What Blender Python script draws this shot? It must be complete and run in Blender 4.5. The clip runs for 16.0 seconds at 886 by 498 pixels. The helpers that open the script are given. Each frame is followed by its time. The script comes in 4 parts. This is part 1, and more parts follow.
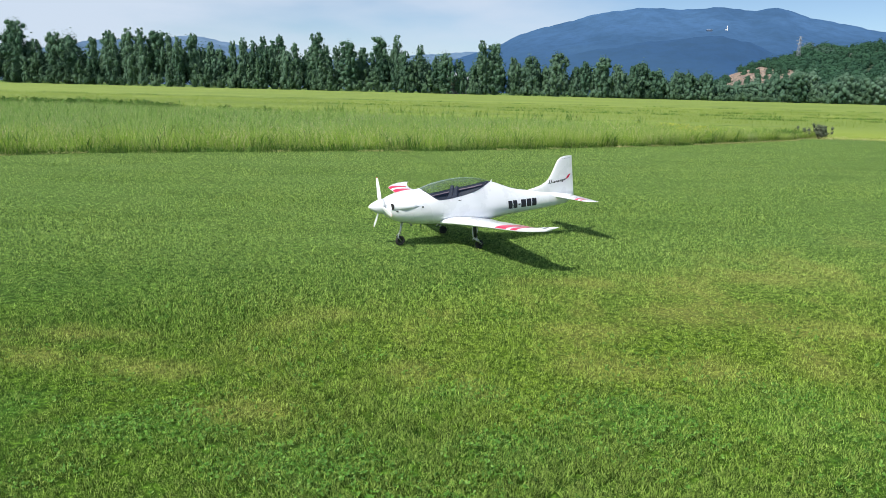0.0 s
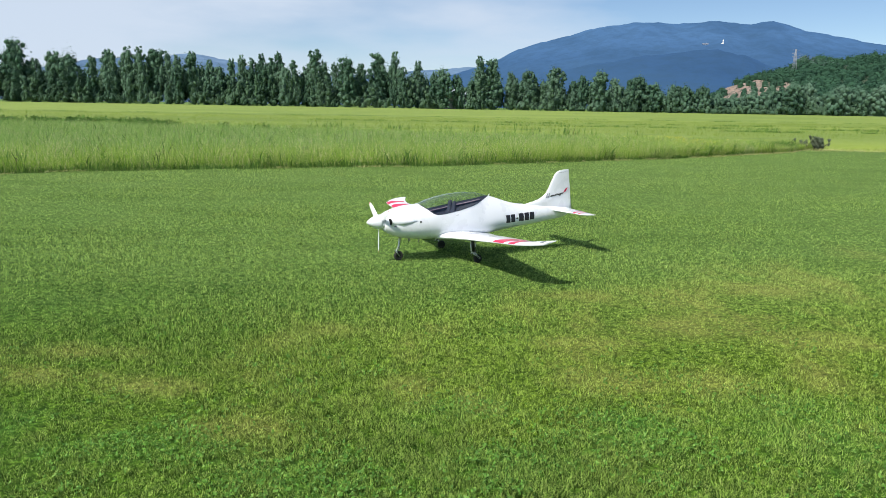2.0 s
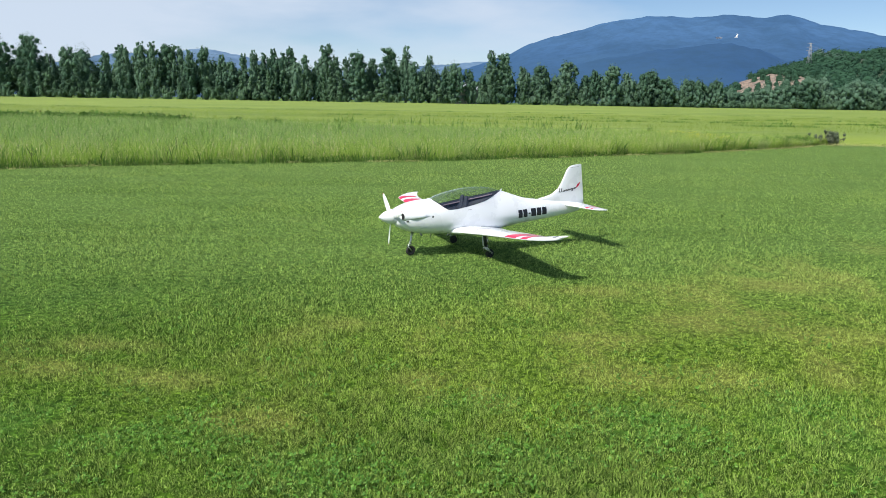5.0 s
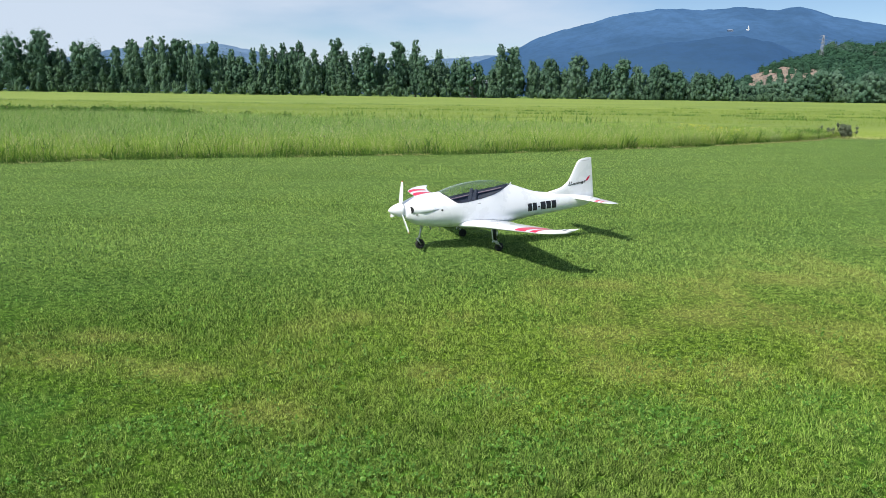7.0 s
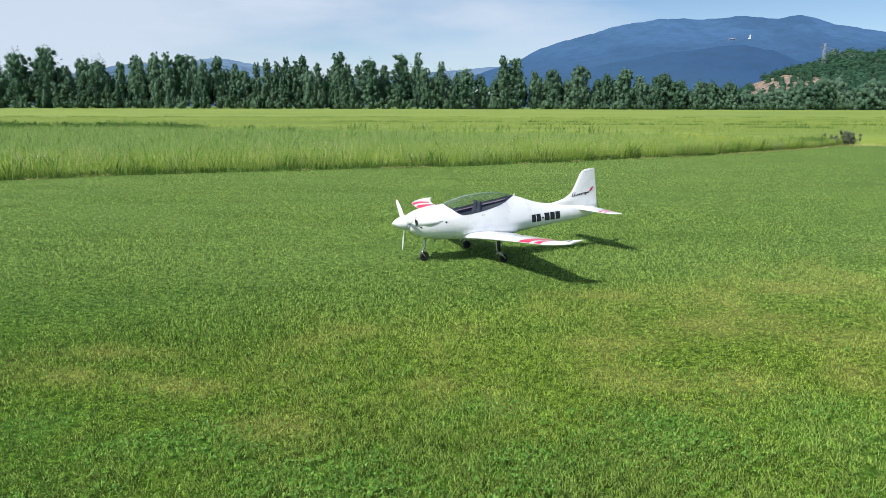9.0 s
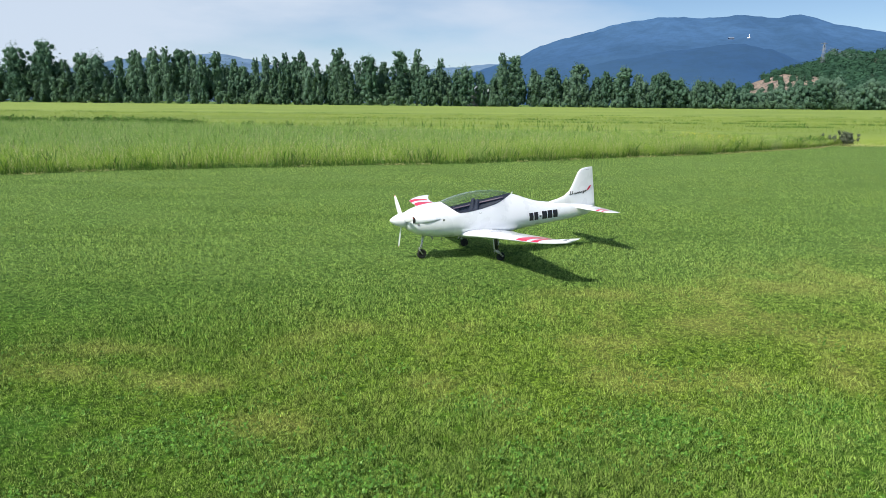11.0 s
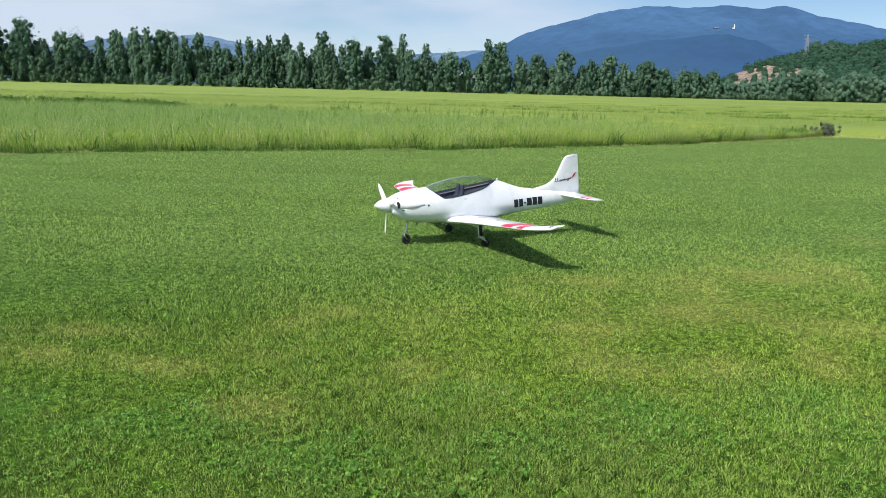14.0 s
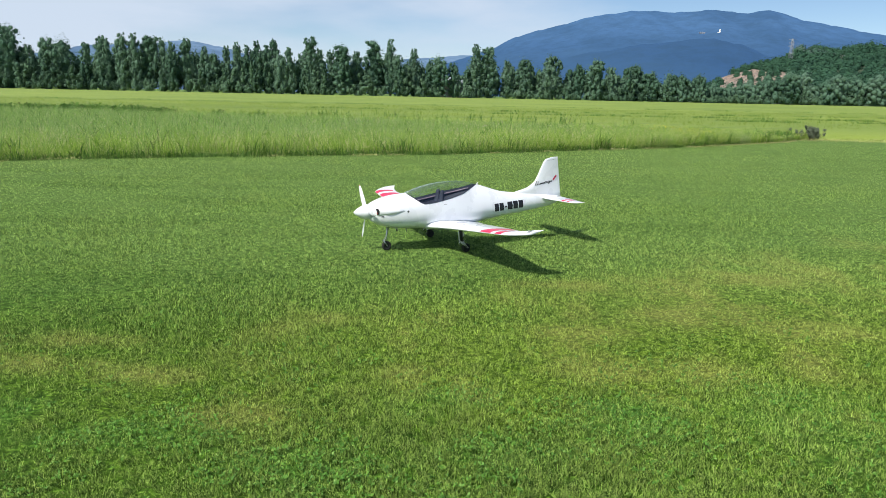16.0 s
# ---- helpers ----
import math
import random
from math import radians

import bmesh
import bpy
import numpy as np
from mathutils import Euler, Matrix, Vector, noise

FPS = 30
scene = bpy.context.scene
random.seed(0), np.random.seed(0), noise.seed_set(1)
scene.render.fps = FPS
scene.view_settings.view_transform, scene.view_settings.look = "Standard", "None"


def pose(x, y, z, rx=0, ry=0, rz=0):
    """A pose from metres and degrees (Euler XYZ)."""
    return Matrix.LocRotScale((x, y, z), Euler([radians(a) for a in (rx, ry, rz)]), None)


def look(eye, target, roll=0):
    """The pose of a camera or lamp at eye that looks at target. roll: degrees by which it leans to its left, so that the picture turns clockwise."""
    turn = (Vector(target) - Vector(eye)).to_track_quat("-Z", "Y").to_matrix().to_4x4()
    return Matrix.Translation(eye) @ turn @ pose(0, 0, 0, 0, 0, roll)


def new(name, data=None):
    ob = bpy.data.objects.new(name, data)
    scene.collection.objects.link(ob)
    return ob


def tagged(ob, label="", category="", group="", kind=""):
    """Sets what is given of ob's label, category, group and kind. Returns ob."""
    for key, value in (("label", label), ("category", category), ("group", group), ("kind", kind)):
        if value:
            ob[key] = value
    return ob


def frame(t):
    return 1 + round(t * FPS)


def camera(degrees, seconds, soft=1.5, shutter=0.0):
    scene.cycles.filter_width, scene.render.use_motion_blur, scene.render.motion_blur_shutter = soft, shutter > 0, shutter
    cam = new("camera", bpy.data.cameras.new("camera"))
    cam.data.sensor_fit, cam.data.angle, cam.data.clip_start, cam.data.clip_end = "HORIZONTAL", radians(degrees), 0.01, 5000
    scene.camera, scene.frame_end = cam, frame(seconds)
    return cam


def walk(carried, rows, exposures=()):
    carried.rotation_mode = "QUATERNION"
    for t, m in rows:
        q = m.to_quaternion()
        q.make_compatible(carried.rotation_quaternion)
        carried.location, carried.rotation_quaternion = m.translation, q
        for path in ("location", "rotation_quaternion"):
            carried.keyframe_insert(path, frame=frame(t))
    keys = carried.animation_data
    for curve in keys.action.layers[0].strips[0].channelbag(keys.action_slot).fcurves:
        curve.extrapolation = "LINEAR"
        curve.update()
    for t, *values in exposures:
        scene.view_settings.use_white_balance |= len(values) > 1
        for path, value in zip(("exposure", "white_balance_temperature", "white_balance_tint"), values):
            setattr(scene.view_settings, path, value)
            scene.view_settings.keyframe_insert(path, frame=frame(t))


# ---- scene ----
def carry():
    rows = [
    (0, pose(0, -0, 1.6, 77.75, -1.45, -0)),
    (0.5, pose(0.004, -0.003, 1.598, 77.484, -1.35, 0.101)),
    (1, pose(0.006, -0.01, 1.604, 77.655, -1.247, -0.122)),
    (1.5, pose(0.008, -0.002, 1.609, 79.555, -0.545, 0.42)),
    (2, pose(0.012, -0.014, 1.603, 78.904, -0.967, -0.145)),
    (2.5, pose(0.003, -0.019, 1.602, 79.519, -1.255, -0.145)),
    (3, pose(0.002, -0.022, 1.601, 78.875, -1.294, 0.559)),
    (3.5, pose(0.004, -0.019, 1.603, 78.391, -1.111, 0.8)),
    (4, pose(0.004, -0.012, 1.602, 78.351, -0.897, 0.946)),
    (6.5, pose(-0.003, -0.017, 1.602, 78.749, -0.963, 0.407)),
    (7, pose(0.002, -0.013, 1.594, 78.019, -0.767, 1.452)),
    (7.5, pose(0.005, -0.019, 1.599, 77.881, -0.49, 1.589)),
    (8, pose(0.004, -0.018, 1.607, 78.123, -0.371, 1.552)),
    (8.5, pose(0.001, -0.021, 1.607, 78.48, -0.447, 1.91)),
    (9, pose(0.001, -0.021, 1.603, 78.915, -0.119, 1.663)),
    (9.5, pose(0.003, -0.023, 1.605, 78.824, -0.381, 1.794)),
    (12, pose(0.011, -0.022, 1.611, 78.43, -0.791, 1.046)),
    (12.5, pose(0.012, -0.025, 1.608, 78.138, -1.107, 0.586)),
    (13, pose(-0.008, -0.019, 1.607, 78.232, -1.332, 0.627)),
    (13.5, pose(0.006, -0.021, 1.604, 78.283, -0.988, -0.232)),
    (14, pose(-0.001, -0.02, 1.601, 77.64, -1.391, 0.449)),
    (14.5, pose(0, -0.023, 1.597, 77.352, -1.429, 0.58)),
    (15, pose(0.003, -0.027, 1.603, 77.689, -1.821, 0.164)),
    (15.5, pose(0.009, -0.025, 1.604, 77.78, -1.577, -0.586)),
    (16, pose(0.009, -0.02, 1.608, 78.025, -1.181, -0.455)),
    ]
    return rows


cam = camera(62.6, 16.0, soft=0.8)
EXPOSURE = 0.23
walk(cam, carry(), exposures=[(0.0, EXPOSURE), (16.0, EXPOSURE)])

# ---- world and sun ----
TO_SUN = Vector((-0.474, -0.482, 0.736)).normalized()
world = bpy.data.worlds.new("sky")
scene.world = world
world.use_nodes = True


def build_sky():
    nt = world.node_tree
    nt.nodes.clear()
    out = nt.nodes.new("ShaderNodeOutputWorld")
    bg = nt.nodes.new("ShaderNodeBackground")
    sky = nt.nodes.new("ShaderNodeTexSky")
    sky.sky_type = "NISHITA"
    sky.sun_disc = False
    sky.sun_elevation = math.asin(TO_SUN.z)
    sky.sun_rotation = math.atan2(TO_SUN.x, TO_SUN.y) % (2 * math.pi)
    sky.air_density, sky.dust_density, sky.ozone_density = 0.8, 0.1, 3.5
    coord = nt.nodes.new("ShaderNodeTexCoord")
    mapping = nt.nodes.new("ShaderNodeMapping")
    mapping.inputs["Scale"].default_value = (1.3, 1.3, 5.0)
    mapping.inputs["Location"].default_value = (0.35, 0.1, 0.0)
    cloud = nt.nodes.new("ShaderNodeTexNoise")
    cloud.inputs["Scale"].default_value = 1.7
    cloud.inputs["Detail"].default_value = 7
    cloud.inputs["Roughness"].default_value = 0.5
    ramp = nt.nodes.new("ShaderNodeValToRGB")
    ramp.color_ramp.elements[0].position, ramp.color_ramp.elements[1].position = 0.37, 0.60
    ramp.color_ramp.elements[1].color = (0.9, 0.9, 0.9, 1)
    mix = nt.nodes.new("ShaderNodeMix")
    mix.data_type = "RGBA"
    mix.inputs[7].default_value = (6.0, 6.9, 8.2, 1)
    nt.links.new(coord.outputs["Generated"], mapping.inputs["Vector"])
    nt.links.new(mapping.outputs[0], cloud.inputs["Vector"])
    split = nt.nodes.new("ShaderNodeSeparateXYZ")
    nt.links.new(coord.outputs["Generated"], split.inputs[0])
    cover = nt.nodes.new("ShaderNodeMath")
    cover.operation = "MULTIPLY_ADD"
    cover.inputs[1].default_value = -0.30
    nt.links.new(split.outputs[0], cover.inputs[0])
    nt.links.new(cloud.outputs["Fac"], cover.inputs[2])
    nt.links.new(cover.outputs[0], ramp.inputs[0])
    nt.links.new(ramp.outputs[0], mix.inputs[0])
    nt.links.new(sky.outputs[0], mix.inputs[6])
    nt.links.new(mix.outputs[2], bg.inputs[0])
    bg.inputs[1].default_value = 0.093
    nt.links.new(bg.outputs[0], out.inputs[0])


build_sky()
sun_data = bpy.data.lights.new("sun", "SUN")
sun_data.energy, sun_data.angle, sun_data.color = 5.0, radians(0.55), (1.0, 0.955, 0.88)
sun = new("sun", sun_data)
sun.matrix_world = look(TO_SUN * 60, (0, 0, 0))


# ---- materials ----
class Nodes:
    """A small wrapper that adds nodes to a material and links them."""

    def __init__(self, name):
        self.mat = bpy.data.materials.new(name)
        self.mat.use_nodes = True
        self.nt = self.mat.node_tree
        self.nt.nodes.clear()
        self.out = self.nt.nodes.new("ShaderNodeOutputMaterial")

    def add(self, kind, **sockets):
        node = self.nt.nodes.new("ShaderNode" + kind)
        for key, value in sockets.items():
            self.put(node.inputs[key.replace("_", " ")], value)
        return node

    def put(self, socket, value):
        if isinstance(value, bpy.types.NodeSocket):
            self.nt.links.new(value, socket)
        else:
            socket.default_value = value

    def math(self, op, a, b=0.0, clamp=False):
        node = self.nt.nodes.new("ShaderNodeMath")
        node.operation, node.use_clamp = op, clamp
        self.put(node.inputs[0], a)
        self.put(node.inputs[1], b)
        return node.outputs[0]

    def mix(self, fac, a, b):
        node = self.nt.nodes.new("ShaderNodeMix")
        node.data_type = "RGBA"
        self.put(node.inputs[0], fac)
        self.put(node.inputs[6], a if isinstance(a, bpy.types.NodeSocket) else (*a, 1))
        self.put(node.inputs[7], b if isinstance(b, bpy.types.NodeSocket) else (*b, 1))
        return node.outputs[2]

    def noise(self, vector, scale, detail=3.0, rough=0.5):
        node = self.add("TexNoise", Vector=vector, Scale=scale, Detail=detail, Roughness=rough)
        return node.outputs["Fac"]

    def ramp(self, value, low, high):
        node = self.nt.nodes.new("ShaderNodeMapRange")
        node.interpolation_type = "SMOOTHSTEP"
        for key, v in (("Value", value), ("From Min", low), ("From Max", high)):
            self.put(node.inputs[key], v)
        return node.outputs[0]

    def stretched(self, vector, scale):
        return self.add("Mapping", Vector=vector, Scale=scale).outputs[0]

    def bump(self, height, strength, distance):
        return self.add("Bump", Height=height, Strength=strength, Distance=distance).outputs[0]

    def surface(self, shader):
        self.nt.links.new(shader, self.out.inputs["Surface"])
        return self.mat

    def principled(self, **sockets):
        return self.surface(self.add("BsdfPrincipled", **sockets).outputs[0])


def plain(name, color, rough=0.5, metal=0.0, grain=30.0, vary=0.08, coat=0.0):
    """Paint, rubber, plastic or metal with a faint unevenness at two scales."""
    n = Nodes(name)
    pos = n.add("TexCoord").outputs["Object"]
    big, fine = n.noise(pos, grain * 0.12, 3), n.noise(pos, grain, 4)
    fac = n.math("ADD", n.math("MULTIPLY", big, 0.6), n.math("MULTIPLY", fine, 0.4))
    col = n.mix(fac, [c * (1 - vary) for c in color], [min(1, c * (1 + vary)) for c in color])
    r = n.math("ADD", n.math("MULTIPLY", fine, 0.12), rough - 0.06)
    return n.principled(Base_Color=col, Roughness=r, Metallic=metal, Coat_Weight=coat)


# worn straw-coloured spots and clover spots of the lawn: x, y and half sizes
DRY_SPOTS = (
    (-2.34, 4.54, 0.34, 0.14), (-2.41, 4.09, 0.37, 0.17), (-1.63, 3.97, 0.26, 0.14), (-0.96, 3.44, 0.26, 0.17),
    (-0.16, 3.98, 0.2, 0.2), (-0.72, 5.09, 0.25, 0.17), (1.16, 6.17, 0.45, 0.18), (1.08, 4.15, 0.31, 0.22),
    (1.68, 4.15, 0.27, 0.26), (2.74, 5.05, 0.45, 0.31), (1.01, 4.84, 0.36, 0.21), (3.02, 6.53, 0.63, 0.32),
    (1.85, 5.28, 0.47, 0.27),
)
CLOVER_SPOTS = (
    (1.96, 3.56, 0.5, 0.47), (1.03, 3.45, 0.32, 0.26), (0.3, 3.09, 0.26, 0.17), (-0.52, 2.9, 0.42, 0.19),
    (-1.39, 3.2, 0.41, 0.19), (0.18, 3.7, 0.28, 0.19), (-2.16, 3.39, 0.17, 0.18),
)


def spot_mask(n, flat, ragged, spots):
    """Soft ragged ellipses on the ground."""
    total = 0.0
    for x, y, rx, ry in spots:
        shift = n.nt.nodes.new("ShaderNodeVectorMath")
        shift.operation = "SUBTRACT"
        n.put(shift.inputs[0], flat)
        shift.inputs[1].default_value = (x, y, 0)
        size = n.nt.nodes.new("ShaderNodeVectorMath")
        size.operation = "LENGTH"
        n.put(size.inputs[0], n.stretched(shift.outputs[0], (1 / rx, 1 / ry, 0)))
        d = n.math("ADD", size.outputs["Value"], ragged)
        total = n.math("MAXIMUM", total, n.math("SUBTRACT", 1.0, n.ramp(d, 0.1, 1.7)))
    return total


def lawn_tint(n):
    """Colour of the mown turf by place: broad patches, worn and clover spots, the yellower strip that was cut last,
    painted gap shade and far sheen.
    """
    pos = n.add("NewGeometry").outputs["Position"]
    flat = n.stretched(pos, (1, 1, 0))
    sep = n.add("SeparateXYZ", Vector=pos)
    big = n.noise(flat, 0.32, 3)
    mid = n.noise(flat, 1.3, 4, 0.6)
    fine = n.noise(flat, 7.0, 3)
    dry_noise = n.noise(n.stretched(flat, (1.5, 0.75, 1)), 1.0, 5, 0.68)
    line = n.math("SUBTRACT", n.math("SUBTRACT", sep.outputs[1], n.math("MULTIPLY", sep.outputs[0], 0.5)), 5.7)
    line = n.math("ADD", line, n.math("MULTIPLY", n.math("SUBTRACT", mid, 0.5), 2.0))
    cut = n.math("SUBTRACT", 1.0, n.ramp(line, -0.5, 0.7))
    near = n.math("ADD", sep.outputs[1], n.math("MULTIPLY", n.math("SUBTRACT", n.noise(flat, 0.8, 3), 0.5), 3.5))
    cut = n.math("MULTIPLY", cut, n.math("ADD", 0.15, n.math("MULTIPLY", n.ramp(near, 2.9, 4.1), 0.85)))
    cut = n.math("MULTIPLY", cut, n.math("ADD", 0.35, n.math("MULTIPLY", n.ramp(sep.outputs[0], -2.4, 0.4), 0.65)))
    mown = n.noise(n.stretched(flat, (0.22, 1.5, 1)), 1.0, 3, 0.6)
    col = n.mix(n.ramp(mid, 0.3, 0.7), LAWN_DARK, LAWN_LIGHT)
    col = n.mix(n.math("MULTIPLY", n.ramp(big, 0.35, 0.7), 0.45), col, LAWN_FRESH)
    col = n.mix(n.math("MULTIPLY", cut, 0.7), col, LAWN_CUT)
    # paler turf farther out, with grey sky sheen put into its colour
    col = n.mix(n.math("MULTIPLY", n.ramp(sep.outputs[1], 3.9, 8.0), 0.70), col, LAWN_FAR_SHEEN)
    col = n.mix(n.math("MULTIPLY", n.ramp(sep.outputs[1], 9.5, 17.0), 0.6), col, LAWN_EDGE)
    col = n.mix(n.math("MULTIPLY", n.ramp(mown, 0.42, 0.66), 0.30), col, LAWN_DARK)
    # shade in the gaps between clumps and tufts, put into the colour
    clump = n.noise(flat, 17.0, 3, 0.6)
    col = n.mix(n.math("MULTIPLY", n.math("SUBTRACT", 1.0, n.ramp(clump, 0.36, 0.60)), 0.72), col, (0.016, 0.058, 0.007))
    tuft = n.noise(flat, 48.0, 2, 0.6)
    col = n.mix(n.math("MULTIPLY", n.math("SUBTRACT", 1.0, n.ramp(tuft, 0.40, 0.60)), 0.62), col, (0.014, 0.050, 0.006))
    ragged = n.math("MULTIPLY", n.math("SUBTRACT", n.noise(flat, 2.4, 5, 0.72), 0.5), 3.2)
    col = n.mix(n.math("MULTIPLY", spot_mask(n, flat, ragged, CLOVER_SPOTS), 0.55), col, LAWN_CLOVER)
    dry = n.math("MULTIPLY", n.ramp(dry_noise, 0.47, 0.66), n.math("ADD", n.math("MULTIPLY", cut, 0.40), 0.06))
    dry = n.math("MAXIMUM", dry, n.math("MULTIPLY", spot_mask(n, flat, ragged, DRY_SPOTS), 0.46))
    col = n.mix(dry, col, LAWN_DRY)
    return col, fine


LAWN_CLOVER = (0.150, 0.350, 0.055)
LAWN_FAR_SHEEN, LAWN_EDGE = (0.575, 0.870, 0.248), (0.540, 0.785, 0.230)
LAWN_DARK, LAWN_LIGHT = (0.112, 0.268, 0.027), (0.262, 0.500, 0.050)
LAWN_FRESH, LAWN_CUT, LAWN_DRY = (0.196, 0.440, 0.060), (0.510, 0.715, 0.064), (0.600, 0.555, 0.170)


def leaf_shader(n, col, translucent=0.3, rough=0.5, gloss=0.15):
    body = n.add("BsdfPrincipled", Base_Color=col, Roughness=rough)
    body.inputs["Specular IOR Level"].default_value = gloss
    through_light = n.add("BsdfTranslucent", Color=col)
    mix = n.add("MixShader", Fac=translucent)
    n.nt.links.new(body.outputs[0], mix.inputs[1])
    n.nt.links.new(through_light.outputs[0], mix.inputs[2])
    return n.surface(mix.outputs[0])


def make_turf_ground():
    n = Nodes("turf_ground")
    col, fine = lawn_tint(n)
    pos = n.add("NewGeometry").outputs["Position"]
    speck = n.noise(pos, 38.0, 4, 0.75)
    # ground taken towards near-black: shade between the blades, put into the colour
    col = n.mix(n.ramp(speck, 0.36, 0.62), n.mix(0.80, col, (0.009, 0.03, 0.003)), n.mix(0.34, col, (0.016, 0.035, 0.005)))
    height = n.math("ADD", speck, fine)
    return n.principled(Base_Color=col, Roughness=0.9, Specular_IOR_Level=0.05, Normal=n.bump(height, 0.8, 0.03))


def make_turf_blade():
    n = Nodes("turf_blade")
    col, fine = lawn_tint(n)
    rnd = n.add("NewGeometry").outputs["Random Per Island"]
    col = n.mix(n.ramp(rnd, 0.18, 0.82), n.mix(0.78, col, (0.008, 0.034, 0.003)), n.mix(0.42, col, (0.66, 0.88, 0.22)))
    col = n.mix(n.math("MULTIPLY", n.ramp(rnd, 0.94, 0.97), 0.3), col, (0.42, 0.40, 0.20))
    return leaf_shader(n, col, 0.26, 0.5, 0.09)


def blade_material(name, low, high, straw, straw_part, translucent=0.3, patch=0.25, patch_color=None):
    """Grass by random piece and by broad patches; a share of the pieces is straw-coloured."""
    n = Nodes(name)
    geo = n.add("NewGeometry")
    rnd = geo.outputs["Random Per Island"]
    big = n.noise(n.stretched(geo.outputs["Position"], (1, 1, 0)), patch, 4, 0.6)
    col = n.mix(n.math("ADD", n.math("MULTIPLY", rnd, 0.6), n.math("MULTIPLY", big, 0.4)), low, high)
    if patch_color:
        col = n.mix(n.math("MULTIPLY", n.ramp(big, 0.48, 0.66), 0.6), col, patch_color)
    pick = n.math("FRACT", n.math("MULTIPLY", rnd, 17.3))
    col = n.mix(n.math("MULTIPLY", n.ramp(pick, 1 - straw_part - 0.02, 1 - straw_part + 0.02), 0.8), col, straw)
    return leaf_shader(n, col, translucent)


def foliage(name, low, high, tip, translucent=0.32):
    """Leaves that differ a little one by one, more from crown to crown, and by clumps."""
    n = Nodes(name)
    geo = n.add("NewGeometry")
    own = n.add("ObjectInfo").outputs["Random"]
    col = n.mix(n.math("ADD", 0.25, n.math("MULTIPLY", geo.outputs["Random Per Island"], 0.5)), low, high)
    col = n.mix(n.math("MULTIPLY", n.ramp(own, 0.25, 1.0), 0.75), col, tip)
    crowns = n.noise(geo.outputs["Position"], 0.10, 2)
    col = n.mix(n.math("MULTIPLY", n.ramp(crowns, 0.46, 0.64), 0.6), col, [c * 1.15 for c in tip])
    col = n.mix(n.math("MULTIPLY", n.ramp(crowns, 0.50, 0.34), 0.5), col, [c * 0.7 for c in low])
    clump = n.noise(geo.outputs["Position"], 0.5, 3)
    col = n.mix(n.math("MULTIPLY", n.ramp(clump, 0.42, 0.7), 0.35), col, high)
    return leaf_shader(n, col, translucent, 0.6, 0.05)


def make_crop():
    n = Nodes("crop_surface")
    pos = n.add("NewGeometry").outputs["Position"]
    flat = n.stretched(pos, (1, 1, 0))
    big = n.noise(n.stretched(flat, (0.02, 0.09, 1)), 1.0, 3)
    row = n.noise(n.stretched(flat, (0.035, 0.55, 1)), 1.0, 3)
    fine = n.noise(flat, 4.0, 4, 0.7)
    col = n.mix(n.ramp(big, 0.3, 0.7), (0.145, 0.210, 0.024), (0.225, 0.285, 0.038))
    col = n.mix(n.math("MULTIPLY", n.ramp(row, 0.57, 0.68), 0.7), col, (0.07, 0.125, 0.02))
    col = n.mix(n.math("MULTIPLY", fine, 0.35), col, (0.13, 0.22, 0.03))
    return n.principled(Base_Color=col, Roughness=0.9, Normal=n.bump(fine, 0.6, 0.15))


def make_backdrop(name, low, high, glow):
    """Far wooded mountains: dull woods, with the blue air light of several kilometres painted on as glow."""
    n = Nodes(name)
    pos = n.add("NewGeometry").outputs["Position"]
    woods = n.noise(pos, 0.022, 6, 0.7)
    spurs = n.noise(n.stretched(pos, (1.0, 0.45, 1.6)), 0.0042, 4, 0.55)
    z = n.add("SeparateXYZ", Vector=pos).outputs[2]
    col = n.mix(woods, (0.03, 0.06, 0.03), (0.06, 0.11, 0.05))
    # blue distance haze, given to the mountain as its own glow
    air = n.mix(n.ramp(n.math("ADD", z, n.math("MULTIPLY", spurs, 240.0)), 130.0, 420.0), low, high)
    # shading of the mountain's folds, painted into the air colour
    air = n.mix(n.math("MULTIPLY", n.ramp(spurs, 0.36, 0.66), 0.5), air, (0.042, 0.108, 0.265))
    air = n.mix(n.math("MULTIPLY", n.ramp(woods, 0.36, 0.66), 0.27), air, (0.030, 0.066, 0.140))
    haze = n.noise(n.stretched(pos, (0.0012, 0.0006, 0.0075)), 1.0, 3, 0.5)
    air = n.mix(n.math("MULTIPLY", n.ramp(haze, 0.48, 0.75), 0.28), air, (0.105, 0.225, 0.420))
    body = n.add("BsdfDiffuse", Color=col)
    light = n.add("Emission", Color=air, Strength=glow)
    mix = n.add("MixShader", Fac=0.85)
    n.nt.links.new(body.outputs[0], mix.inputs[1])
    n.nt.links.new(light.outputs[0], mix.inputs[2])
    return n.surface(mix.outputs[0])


def make_rock():
    n = Nodes("quarry_rock")
    pos = n.add("NewGeometry").outputs["Position"]
    a = n.noise(pos, 0.16, 6, 0.7)
    b = n.noise(n.stretched(pos, (1, 1, 3)), 0.05, 3)
    col = n.mix(n.ramp(a, 0.35, 0.65), (0.085, 0.068, 0.058), (0.46, 0.33, 0.25))
    col = n.mix(n.math("MULTIPLY", n.ramp(b, 0.45, 0.65), 0.5), col, (0.26, 0.24, 0.21))
    return n.principled(Base_Color=col, Roughness=0.95, Normal=n.bump(a, 1.0, 3.0))


